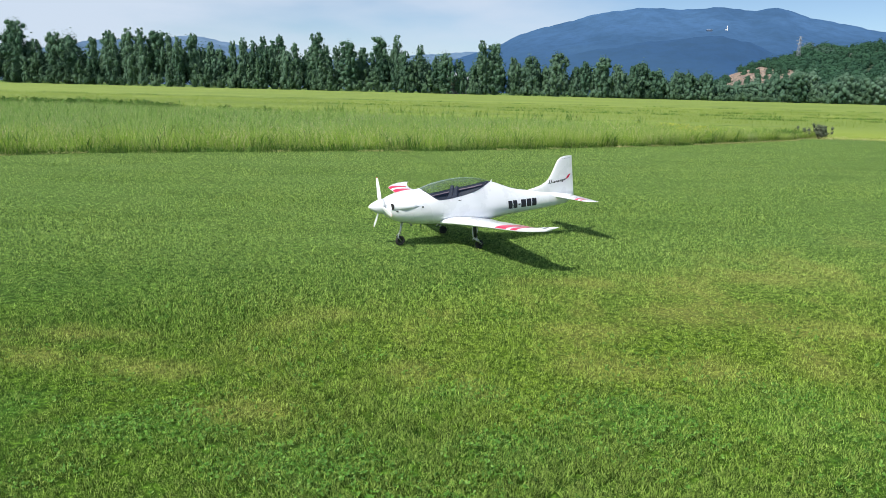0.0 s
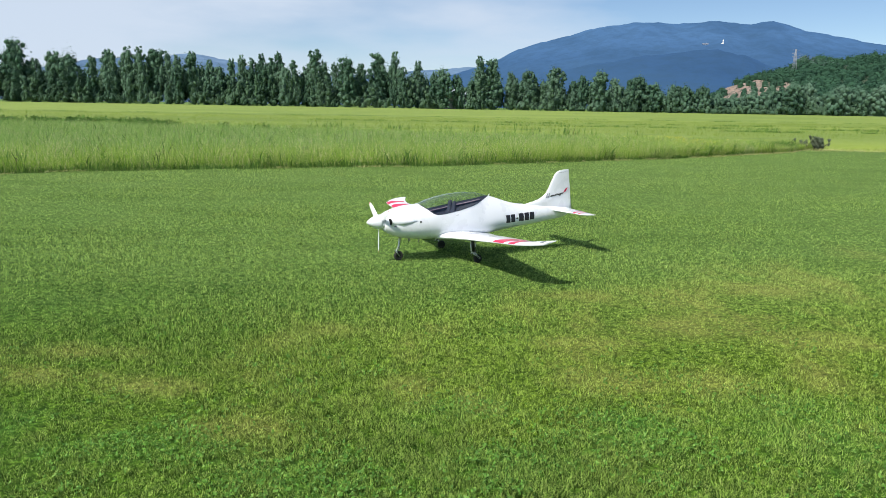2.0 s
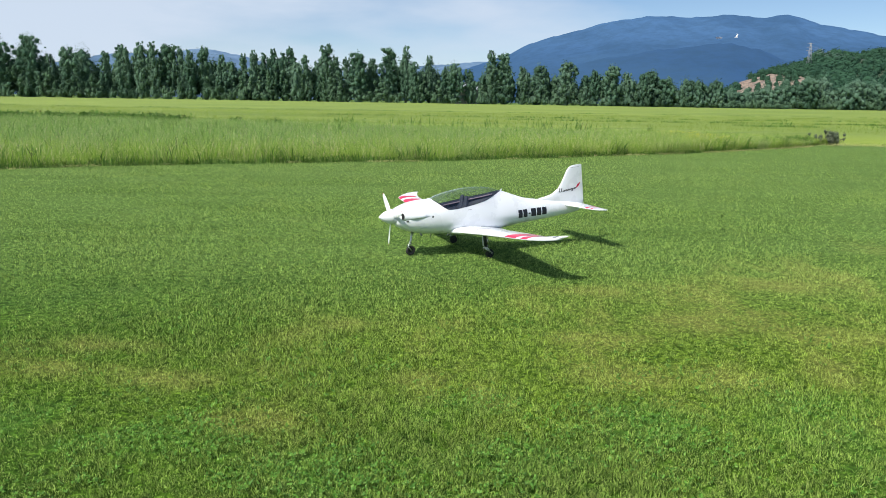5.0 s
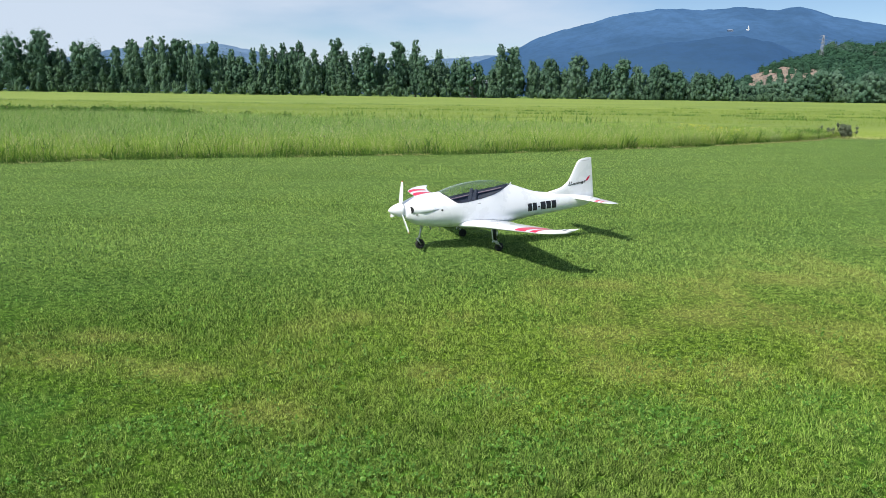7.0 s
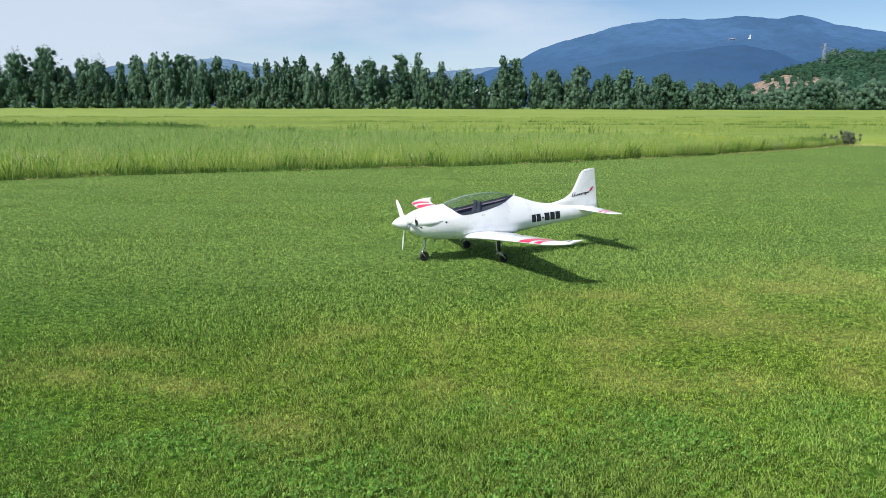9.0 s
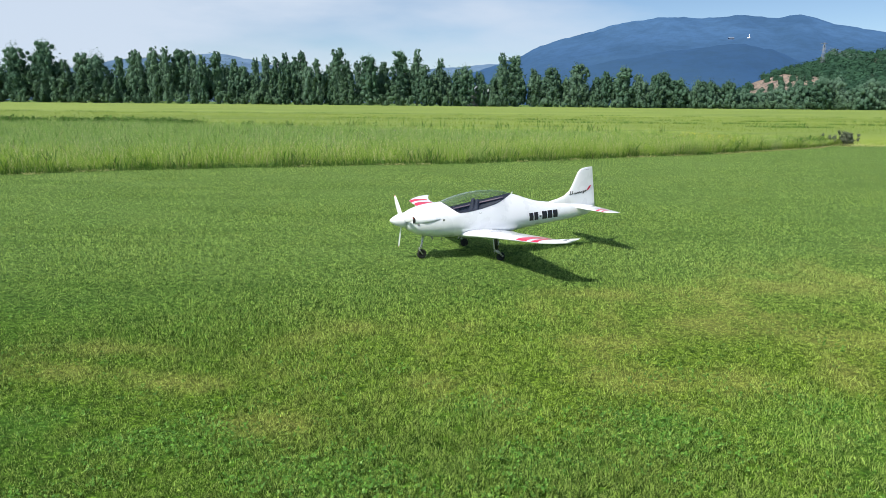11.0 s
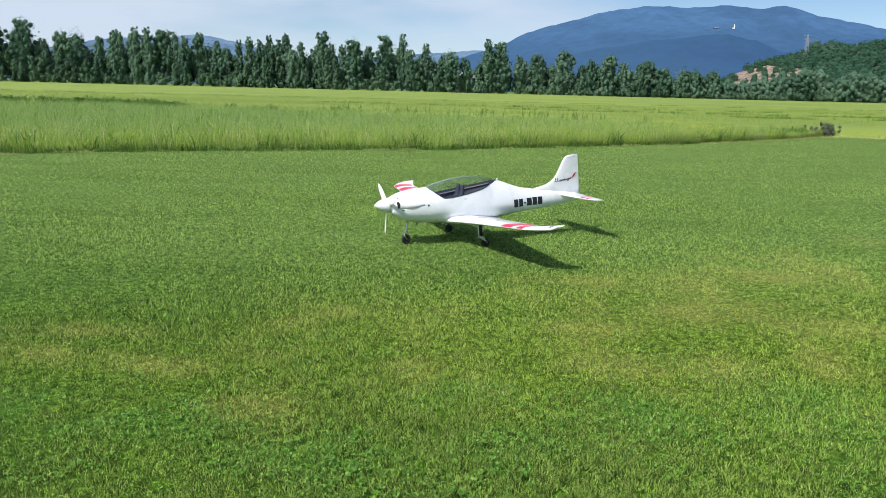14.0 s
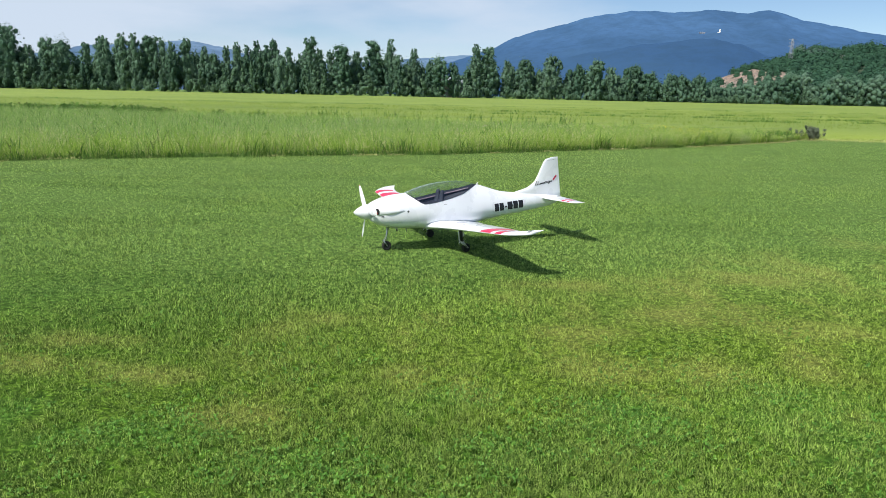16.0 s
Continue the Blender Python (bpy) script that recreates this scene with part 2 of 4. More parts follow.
def make_glass():
    n = Nodes("canopy_glass")
    clear = n.add("BsdfTransparent", Color=(0.90, 0.94, 0.93, 1))
    gloss = n.add("BsdfGlossy", Color=(1, 1, 1, 1), Roughness=0.02)
    facing = n.add("LayerWeight", Blend=0.5).outputs["Facing"]
    fac = n.math("ADD", n.math("MULTIPLY", n.math("POWER", facing, 4.0), 0.65), 0.07)
    mix = n.add("MixShader", Fac=fac)
    n.nt.links.new(clear.outputs[0], mix.inputs[1])
    n.nt.links.new(gloss.outputs[0], mix.inputs[2])
    return n.surface(mix.outputs[0])


WHITE = plain("white_gelcoat", (0.81, 0.83, 0.87), 0.28, 0.0, 8.0, 0.02, 0.5)
RED = plain("red_paint", (0.58, 0.004, 0.060), 0.4, 0.0, 20.0, 0.06, 0.1)
RED_TIP = plain("red_tip_paint", (0.55, 0.05, 0.03), 0.4)
BLACK = plain("black_lettering", (0.012, 0.012, 0.016), 0.35)
RUBBER = plain("tyre_rubber", (0.018, 0.018, 0.018), 0.75, 0.0, 60.0, 0.25)
STEEL = plain("polished_steel", (0.55, 0.56, 0.57), 0.28, 1.0, 40.0, 0.06)
DARK_STEEL = plain("black_anodised_metal", (0.03, 0.032, 0.036), 0.35, 0.7)
INTERIOR = plain("dark_navy_upholstery", (0.022, 0.025, 0.045), 0.7, 0.0, 40.0, 0.2)
# cockpit trim, with the mauve of canopy reflections put into its colour
TRIM = plain("reflection_mauve_trim", (0.26, 0.18, 0.24), 0.5)
# shade inside intake and slot, put on flat near-black patches without holes
HOLE = plain("opening_shade", (0.01, 0.01, 0.011), 0.8)
GREY = plain("grey_metal", (0.30, 0.31, 0.32), 0.4, 0.6)
# pale house plaster, dimmed and blued: distance haze put into the colour
HAZED_PLASTER = plain("hazed_plaster", (0.16, 0.20, 0.27), 0.8, 0.0, 0.3, 0.05)
LENS = plain("grey_lens", (0.22, 0.24, 0.25), 0.12, 0.0, 20.0, 0.1, 0.6)
GLASS = make_glass()
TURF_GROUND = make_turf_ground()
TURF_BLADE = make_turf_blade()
MEADOW = blade_material("meadow_grass", (0.066, 0.190, 0.020), (0.50, 0.66, 0.120), (0.66, 0.60, 0.34), 0.2, 0.35, 0.45, (0.27, 0.39, 0.16))
MEADOW_BACK = blade_material("meadow_grass_behind", (0.085, 0.205, 0.042), (0.43, 0.60, 0.170), (0.56, 0.54, 0.30), 0.14, 0.35, 0.35, (0.30, 0.42, 0.19))
MEADOW_DARK = blade_material("weed_leaf", (0.06, 0.14, 0.03), (0.14, 0.26, 0.05), (0.12, 0.13, 0.05), 0.1)
CROP_BLADE = blade_material("crop_blade", (0.13, 0.22, 0.03), (0.24, 0.33, 0.055), (0.33, 0.35, 0.12), 0.15, 0.35, 0.1)
CLOVER = blade_material("clover_leaf", (0.035, 0.115, 0.018), (0.175, 0.37, 0.052), (0.25, 0.42, 0.10), 0.08, 0.22, 0.8)
HAY = blade_material("dry_cuttings", (0.30, 0.36, 0.10), (0.52, 0.50, 0.22), (0.60, 0.54, 0.30), 0.3, 0.2, 0.6)
YELLOW = plain("yellow_petal", (0.75, 0.62, 0.03), 0.6)
PALE = plain("pale_petal", (0.36, 0.33, 0.24), 0.6)
SHRUB = foliage("shrub_leaf", (0.060, 0.092, 0.055), (0.140, 0.185, 0.115), (0.130, 0.145, 0.105))
# green of the tree row, with bluish distance haze put into it
LEAF = foliage("hazed_tree_leaf", (0.058, 0.122, 0.086), (0.094, 0.180, 0.112), (0.142, 0.232, 0.164))
LEAF_DARK = foliage("undergrowth_leaf", (0.048, 0.104, 0.066), (0.082, 0.156, 0.088), (0.124, 0.204, 0.126))
LEAF_HILL = foliage("hill_leaf", (0.030, 0.078, 0.054), (0.048, 0.112, 0.062), (0.050, 0.114, 0.064))
BARK = plain("bark", (0.10, 0.085, 0.065), 0.9, 0.0, 4.0, 0.3)
CROP = make_crop()
ROCK = make_rock()
MOUNTAIN = make_backdrop("far_mountain_haze", (0.055, 0.135, 0.330), (0.108, 0.240, 0.510), 1.0)
MOUNTAIN_SPUR = make_backdrop("mountain_spur_haze", (0.046, 0.120, 0.310), (0.088, 0.195, 0.430), 1.0)
MOUNTAIN_LEFT = make_backdrop("farther_mountain_haze", (0.20, 0.33, 0.56), (0.27, 0.41, 0.64), 1.0)
HILL_SOIL = plain("hill_floor", (0.035, 0.055, 0.025), 0.9, 0.0, 0.05, 0.3)
PLASTER = plain("white_plaster", (0.78, 0.77, 0.74), 0.8, 0.0, 0.3, 0.05)
ROOF = plain("pale_roof_sheet", (0.42, 0.48, 0.54), 0.5, 0.2, 0.4, 0.1)
PYLON = plain("galvanised_steel", (0.26, 0.29, 0.33), 0.6, 0.2, 1.0, 0.1)


# ---- mesh helpers ----
def part(name, verts, faces, material, parent=None, label="", smooth=True):
    """Links one mesh object, under a thing or a part if parent is given."""
    me = bpy.data.meshes.new(name)
    me.from_pydata([tuple(v) for v in verts], [], [tuple(f) for f in faces])
    me.validate()
    bm = bmesh.new()
    bm.from_mesh(me)
    bmesh.ops.recalc_face_normals(bm, faces=bm.faces)
    for f in bm.faces:
        f.smooth = smooth
    bm.to_mesh(me)
    bm.free()
    me.materials.append(material)
    ob = new(name, me)
    if parent:
        ob.parent = parent
    return tagged(ob, label)


def big_mesh(name, verts, size, material, smooth=False):
    """Links a mesh of many separate faces of the same corner count, out of one array."""
    count = len(verts) // size
    me = bpy.data.meshes.new(name)
    me.vertices.add(len(verts))
    me.vertices.foreach_set("co", np.asarray(verts, dtype=np.float32).ravel())
    me.loops.add(count * size)
    me.loops.foreach_set("vertex_index", np.arange(count * size, dtype=np.int32))
    me.polygons.add(count)
    me.polygons.foreach_set("loop_start", np.arange(0, count * size, size, dtype=np.int32))
    me.update(calc_edges=True)
    me.materials.append(material)
    return new(name, me)


def loft(rings, closed=True, caps=True):
    """Vertices and faces of a skin over rings that hold the same number of points."""
    n = len(rings[0])
    verts = [p for ring in rings for p in ring]
    faces = []
    for i in range(len(rings) - 1):
        for j in range(n if closed else n - 1):
            k = (j + 1) % n
            faces.append((i * n + j, i * n + k, (i + 1) * n + k, (i + 1) * n + j))
    if caps and closed:
        faces.append(tuple(range(n)))
        faces.append(tuple((len(rings) - 1) * n + j for j in range(n)))
    return verts, faces


def tube(points, radii, sides=10):
    """A round bar along points, with a radius at each."""
    rings = []
    for i, p in enumerate(points):
        p = Vector(p)
        a, b = Vector(points[max(i - 1, 0)]), Vector(points[min(i + 1, len(points) - 1)])
        way = (b - a).normalized()
        side = way.cross(Vector((0.31, 0.83, 0.46))).normalized()
        up = way.cross(side)
        rings.append([tuple(p + radii[i] * (math.cos(t) * side + math.sin(t) * up)) for t in (2 * math.pi * k / sides for k in range(sides))])
    return loft(rings)


def joined(*pieces):
    verts, faces = [], []
    for v, f in pieces:
        base = len(verts)
        verts += list(v)
        faces += [tuple(i + base for i in face) for face in f]
    return verts, faces


def box(cx, cy, cz, sx, sy, sz):
    v = [(cx + sx * a / 2, cy + sy * b / 2, cz + sz * c / 2) for c in (-1, 1) for a, b in ((-1, -1), (1, -1), (1, 1), (-1, 1))]
    return v, [(3, 2, 1, 0), (4, 5, 6, 7), (0, 1, 5, 4), (1, 2, 6, 5), (2, 3, 7, 6), (3, 0, 4, 7)]


# ---- ground, meadow and field ----
EDGE_X = (-30.0, -9.5, -8.5, -5.9, -4.0, 0.0, 3.8, 7.9, 11.7, 14.1, 15.5, 40.0)
EDGE_Y = (7.5, 15.8, 16.7, 17.8, 18.6, 20.0, 22.3, 24.7, 27.7, 29.6, 31.5, 45.0)
BACK_X = (-40.0, -20.0, 0.0, 11.0, 16.0, 17.5, 40.0)
BACK_Y = (52.0, 49.0, 41.0, 34.5, 32.5, 31.5, 20.0)


def wobble(x, y, scale, seed=0.0):
    """Smooth random values from -1 to 1 over arrays of places."""
    a = np.sin(x * 1.7 / scale + seed * 3.1 + 1.3 * np.sin(y * 1.1 / scale + seed)) * np.cos(y * 1.9 / scale - seed * 1.7)
    b = np.sin(x * 3.9 / scale - seed + 0.9 * np.cos(y * 4.3 / scale)) * np.sin(y * 3.3 / scale + 2 * seed)
    return 0.65 * a + 0.35 * b


def build_ground():
    xs = np.concatenate([-np.geomspace(4500, 12, 26), np.linspace(-11, 11, 45), np.geomspace(12, 4500, 26)])
    ys = np.concatenate([[-4500, -900, -150, -40], np.linspace(-14, 34, 97), np.geomspace(36, 4700, 34)])
    gx, gy = np.meshgrid(xs, ys)
    near = np.exp(-((gx / 40) ** 2 + ((gy - 10) / 40) ** 2))
    gz = 0.012 * wobble(gx, gy, 1.6) * near - 0.012
    nx, ny = len(xs), len(ys)
    verts = np.stack([gx, gy, gz], -1).reshape(-1, 3)
    faces = [(j * nx + i, j * nx + i + 1, (j + 1) * nx + i + 1, (j + 1) * nx + i) for j in range(ny - 1) for i in range(nx - 1)]
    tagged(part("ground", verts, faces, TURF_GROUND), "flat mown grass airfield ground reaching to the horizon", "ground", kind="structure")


def build_field():
    xs = np.linspace(-420, 420, 169)
    rows = []
    for k, f in enumerate(np.concatenate([[0, 0.0015, 0.004], np.geomspace(0.01, 1, 50)])):
        y = np.interp(xs, BACK_X, BACK_Y) * (1 - f) + 352 * f + 0.4
        z = np.minimum(0.28, -0.04 + 60 * f) + 0.04 * wobble(xs, y, 5.0, 2.0) * (k > 2)
        rows.append(list(zip(xs, y, z)))
    v, f = loft(rows, closed=False)
    tagged(part("crop_field", v, f, CROP), "yellow-green field of young cereal crop with faint tramlines", "field", kind="stuff")


def blade_cloud(rng, x, y, z, height, width, lean):
    """One bent, tapered triangle strip a place: three corners for each blade."""
    n = len(x)
    turn, tilt = rng.uniform(0, 2 * np.pi, n), rng.uniform(0, 2 * np.pi, n)
    base = np.stack([x, y, z], -1)
    side = np.stack([np.cos(turn), np.sin(turn), np.zeros(n)], -1) * (width / 2)[:, None]
    tip = base + np.stack([np.cos(tilt) * lean, np.sin(tilt) * lean, height], -1)
    return np.stack([base - side, base + side, tip], 1).reshape(-1, 3)


def tall_cloud(rng, x, y, z, height, width, lean):
    """Tall blades of two pieces, that nod over at the top: a quad each, kite-shaped."""
    n = len(x)
    turn, tilt = rng.uniform(0, 2 * np.pi, n), rng.uniform(0, 2 * np.pi, n)
    base = np.stack([x, y, z], -1)
    side = np.stack([np.cos(turn), np.sin(turn), np.zeros(n)], -1) * (width / 2)[:, None]
    way = np.stack([np.cos(tilt), np.sin(tilt), np.zeros(n)], -1) * lean[:, None]
    middle = base + way * 0.35 + np.stack([np.zeros(n), np.zeros(n), height * 0.62], -1)
    tip = base + way + np.stack([np.zeros(n), np.zeros(n), height], -1)
    return np.stack([base, middle - side, tip, middle + side], 1).reshape(-1, 3)


def shard_cloud(rng, x, y, size, lift):
    """Cut leaf ends lying at all angles in the sward: a sliver of three corners for each."""
    n = len(x)
    c = np.stack([x, y, rng.uniform(-0.008, 1, n) * lift], -1)
    a = rng.uniform(0, 2 * np.pi, n)
    rise = rng.normal(0, 0.45, n)
    way = np.stack([np.cos(a), np.sin(a), rise], -1) * size[:, None]
    side = np.stack([-np.sin(a), np.cos(a), rng.normal(0, 0.8, n)], -1) * (size * rng.uniform(0.12, 0.26, n))[:, None]
    for v in (way, side):
        v[:, 2] = np.clip(v[:, 2], -0.02, 0.02)
    return np.stack([c - way - side, c - way * 0.4 + side, c + way], 1).reshape(-1, 3)


def build_lawn():
    rng = np.random.default_rng(4)
    n = 1480000
    r = 2.2 * (33.0 / 2.2) ** (rng.uniform(0, 1, n) ** 1.22) - np.abs(rng.normal(0, 0.45, n)) * (rng.uniform(0, 1, n) < 0.25)
    bearing = rng.uniform(-0.66, 0.66, n) + rng.normal(0, 0.30, n) * (rng.uniform(0, 1, n) < 0.35)
    x, y = r * np.sin(bearing), r * np.cos(bearing)
    # bare gaps of a few centimetres between the tufts
    gap = wobble(x, y, 0.045, 8.0) + 0.7 * wobble(x, y, 0.11, 5.0) + rng.normal(0, 0.18, n)
    keep = (y < np.interp(x, EDGE_X, EDGE_Y) + 0.4) & (gap > np.interp(y, (3.5, 9.0), (-0.36, -0.52)))
    x, y = x[keep], y[keep]
    far = (np.maximum(r[keep], 2.0) / 3.5) ** 0.24
    tuft = 1 + 0.50 * wobble(x, y, 0.16, 1.0) + 0.50 * wobble(x, y, 0.05, 3.0)
    upright = rng.uniform(0, 1, len(x)) < 0.76
    i = np.where(upright)[0]
    m = len(i)
    height = (0.015 + 0.0002 * y[i]) * rng.uniform(0.3, 1.5, m) * tuft[i]
    blades = blade_cloud(rng, x[i], y[i], np.full(m, -0.02), height + 0.012, 0.0046 * far[i] * rng.uniform(0.6, 1.5, m), 0.020 * far[i] * rng.uniform(0.2, 1.6, m))
    i = np.where(~upright)[0]
    m = len(i)
    shards = shard_cloud(rng, x[i], y[i], 0.0054 * far[i] * rng.uniform(0.5, 1.4, m), 0.014 * tuft[i])
    cloud = np.concatenate([blades, shards])
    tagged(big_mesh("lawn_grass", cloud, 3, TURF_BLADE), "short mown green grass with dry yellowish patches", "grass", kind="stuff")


def build_clover():
    """Low three-leaved clover in loose patches near the camera."""
    rng = np.random.default_rng(9)
    n = 70000
    y = 1.2 * (11.0 / 1.2) ** rng.uniform(0, 1, n)
    x = rng.normal(0, 0.55, n) * (y + 1.0)
    spots = np.zeros(n)
    for sx, sy, rx, ry in CLOVER_SPOTS:
        spots = np.maximum(spots, np.exp(-(((x - sx) / rx) ** 2 + ((y - sy) / ry) ** 2)))
    keep = 0.7 * wobble(x, y, 0.55, 5.0) + 0.5 * wobble(x, y, 0.17, 2.0) + rng.normal(0, 0.35, n) - 0.12 * (y - 3.2) + 0.9 * spots > 0.50
    x, y = x[keep], y[keep]
    n = len(x)
    z = rng.uniform(0.004, 0.024, n)
    turn = rng.uniform(0, 2 * np.pi, n)
    size = rng.uniform(0.005, 0.0105, n) * (y / 3.0) ** 0.2
    out = []
    for k in range(3):
        a = turn + k * 2.094
        tilt = rng.normal(0.2, 0.45, n)
        way = np.stack([np.cos(a), np.sin(a), tilt], -1) * size[:, None]
        side = np.stack([-np.sin(a), np.cos(a), rng.normal(0, 0.5, n)], -1) * size[:, None]
        o = np.stack([x, y, z], -1)
        out.append(np.stack([o, o + way * 0.7 - side * 0.55, o + way * 1.3 - side * 0.3, o + way * 1.3 + side * 0.3, o + way * 0.7 + side * 0.55], 1).reshape(-1, 3))
    tagged(big_mesh("clover", np.concatenate(out), 5, CLOVER), "patches of small green clover leaves in the lawn", "clover", kind="stuff")


def build_meadow():
    rng = np.random.default_rng(12)
    n = 400000
    x = rng.uniform(-38, 17.3, n)
    front, back = np.interp(x, EDGE_X, EDGE_Y), np.interp(x, BACK_X, BACK_Y)
    u = rng.uniform(0, 1, n) ** 1.5
    y = front + 0.12 * wobble(x, x, 0.5, 4.0) + (back - front) * u
    keep = (back > front + 0.3) & (np.abs(x) < 0.72 * y + 1)
    x, y = x[keep], y[keep]
    n = len(x)
    swell = 1 + 0.25 * wobble(x, y, 1.6, 6.0) + 0.22 * wobble(x, y, 0.45, 2.0)
    height = rng.uniform(0.16, 0.60, n) * swell * (1 - 0.22 * np.minimum(1, (y - np.interp(x, EDGE_X, EDGE_Y)) / 18)) * np.interp(x, (-20, 8, 12, 15, 17.3), (1.0, 0.95, 0.78, 0.50, 0.36))
    height *= np.where(rng.uniform(0, 1, n) < 0.05, 1.3, 1.0)
    cloud = tall_cloud(rng, x, y, np.full(n, -0.02), height, rng.uniform(0.003, 0.009, n), height * rng.uniform(0.05, 0.75, n))
    # seed heads and small leaves at all heights of the stand
    ripe = 0.25 + np.exp(-((y - np.interp(x, EDGE_X, EDGE_Y) - 2.2) / 2.2) ** 2) * (1 + 0.6 * wobble(x, y, 1.8, 3.0))
    k = rng.choice(n, 130000, replace=False, p=ripe / ripe.sum())
    c = np.stack([x[k], y[k], height[k] * rng.uniform(0.35, 1.0, len(k))], -1)
    a, b = rng.normal(0, 1, (len(k), 3)) * (0.010, 0.010, 0.016), rng.normal(0, 0.007, (len(k), 3))
    heads = np.stack([c - a, c - b, c + a, c + b], 1).reshape(-1, 3)
    deep = y - np.interp(x, EDGE_X, EDGE_Y)
    behind = rng.uniform(0, 1, n) < np.clip((deep - 2.5 + 2.0 * wobble(x, y, 3.0, 4.0)) / 4, 0, 1) * np.interp(x, (-10, 4, 12), (1.0, 0.75, 0.15))
    leaves = cloud.reshape(-1, 4, 3)
    tagged(big_mesh("meadow_grass_behind", leaves[behind].reshape(-1, 3), 4, MEADOW_BACK), "softer bluish-green tall grass deeper in the meadow", "tall grass", kind="stuff")
    cloud = np.concatenate([leaves[~behind].reshape(-1, 3), heads])
    tagged(big_mesh("meadow_grass", cloud, 4, MEADOW), "tall unmown meadow grass with straw-coloured seed heads", "tall grass", kind="stuff")
    # dark weeds along the foot of the tall grass and in the field behind it
    n = 5400
    x = rng.uniform(-32, 11.5, n)
    y = np.interp(x, EDGE_X, EDGE_Y) + np.abs(rng.normal(0, 0.10, n)) - 0.05
    h = rng.uniform(0.05, 0.22, n) * (1 + 0.5 * wobble(x, y, 0.8, 7.0))
    foot = tall_cloud(rng, x, y, np.full(n, -0.02), h, rng.uniform(0.012, 0.03, n), h * rng.uniform(0.2, 0.9, n))
    n = 9000
    x = rng.uniform(-42, -4, n)
    y = np.interp(x, (-40, -24, -8, 2), (47, 50, 43, 40)) + rng.normal(0, 0.8, n)
    keep = wobble(x, y, 1.5, 1.0) + np.interp(x, (-42, -24, -10), (0.8, 0.1, -0.75)) > 0
    x, y = x[keep], y[keep]
    h = rng.uniform(0.22, 0.56, len(x))
    weed_leaf = np.stack([x, y, h * rng.uniform(0.4, 1.05, len(x))], -1)
    la, lb = rng.normal(0, 0.05, (len(x), 3)), rng.normal(0, 0.035, (len(x), 3))
    weed_leaf = np.stack([weed_leaf - la, weed_leaf - lb, weed_leaf + la, weed_leaf + lb], 1).reshape(-1, 3)
    weeds = tall_cloud(rng, x, y, np.full(len(x), 0.0), h, rng.uniform(0.02, 0.06, len(x)), h * rng.uniform(0.2, 0.8, len(x)))
    n = 700
    x = rng.uniform(-8, 10, n)
    y = np.interp(x, BACK_X, BACK_Y) + rng.normal(0.5, 0.5, n)
    keep = wobble(x, y, 0.9, 8.0) > 0.15
    x, y = x[keep], y[keep]
    h = rng.uniform(0.45, 0.78, len(x))
    more = tall_cloud(rng, x, y, np.full(len(x), 0.0), h, rng.uniform(0.02, 0.04, len(x)), h * rng.uniform(0.1, 0.3, len(x)))
    # thin dark lines of taller plants across the field
    lines = []
    for y0, x0, x1, n in ((47.0, 17, 34, 900), (54.0, 4, 40, 1600), (64.0, -12, 48, 2000), (90.0, -60, 70, 2600)):
        x = rng.uniform(x0, x1, n)
        y = y0 + 0.05 * x + rng.normal(0, 0.35, n) + 0.5 * wobble(x, x, 6.0, y0)
        keep = wobble(x, y * 0.2, 2.4, y0) + 0.5 * wobble(x, y, 0.7, 2.0) > -0.05
        x, y = x[keep], y[keep]
        h = rng.uniform(0.32, 0.50, len(x))
        lines.append(tall_cloud(rng, x, y, np.full(len(x), 0.0), h, rng.uniform(0.04, 0.09, len(x)), h * rng.uniform(0.2, 0.7, len(x))))
    n = 26000
    x = rng.uniform(-32, 15, n)
    front, back = np.interp(x, EDGE_X, EDGE_Y), np.interp(x, BACK_X, BACK_Y)
    y = front + (back - front) * rng.uniform(0, 0.9, n) ** 1.6
    keep = wobble(x, y, 0.7, 9.0) + 0.6 * wobble(x, y, 0.2, 3.0) > 0.25
    x, y = x[keep], y[keep]
    h = rng.uniform(0.2, 0.55, len(x))
    herbs = tall_cloud(rng, x, y, np.full(len(x), 0.0), h, rng.uniform(0.012, 0.035, len(x)), h * rng.uniform(0.2, 0.8, len(x)))
    tagged(big_mesh("weeds", np.concatenate([foot, weeds, weed_leaf, more, herbs] + lines), 4, MEADOW_DARK), "dark green weeds along the edge of the meadow", "weeds", kind="stuff")
    # dry cuttings left along the mown edge
    n = 9000
    x = rng.uniform(-30, 19.5, n)
    y = np.interp(x, EDGE_X, EDGE_Y) - np.abs(rng.normal(0.02, 0.16, n)) - 0.02
    y = np.where(x > 15.2, 31.0 + rng.normal(0, 0.45, n), y)
    keep = wobble(x, y, 0.8, 3.0) + 0.5 * wobble(x, y, 0.25, 1.0) + np.interp(x, (-10, 7, 10, 20), (-0.15, -0.15, 0.8, 0.8)) > 0.1
    x, y = x[keep], y[keep]
    h = rng.uniform(0.02, 0.07, len(x)) * np.interp(x, (15, 16), (1.0, 2.2))
    hay = tall_cloud(rng, x, y, np.full(len(x), -0.005), h, rng.uniform(0.006, 0.016, len(x)), h * rng.uniform(0.8, 2.6, len(x)))
    tagged(big_mesh("hay_wisps", hay, 4, HAY), "pale dry grass cuttings along the mown edge", "hay", kind="stuff")
    # crop blades near the front of the field
    n = 100000
    y = np.sqrt(rng.uniform(26 ** 2, 85 ** 2, n))
    x = rng.uniform(-0.72, 0.72, n) * y
    keep = y > np.interp(x, BACK_X, BACK_Y) - 0.1
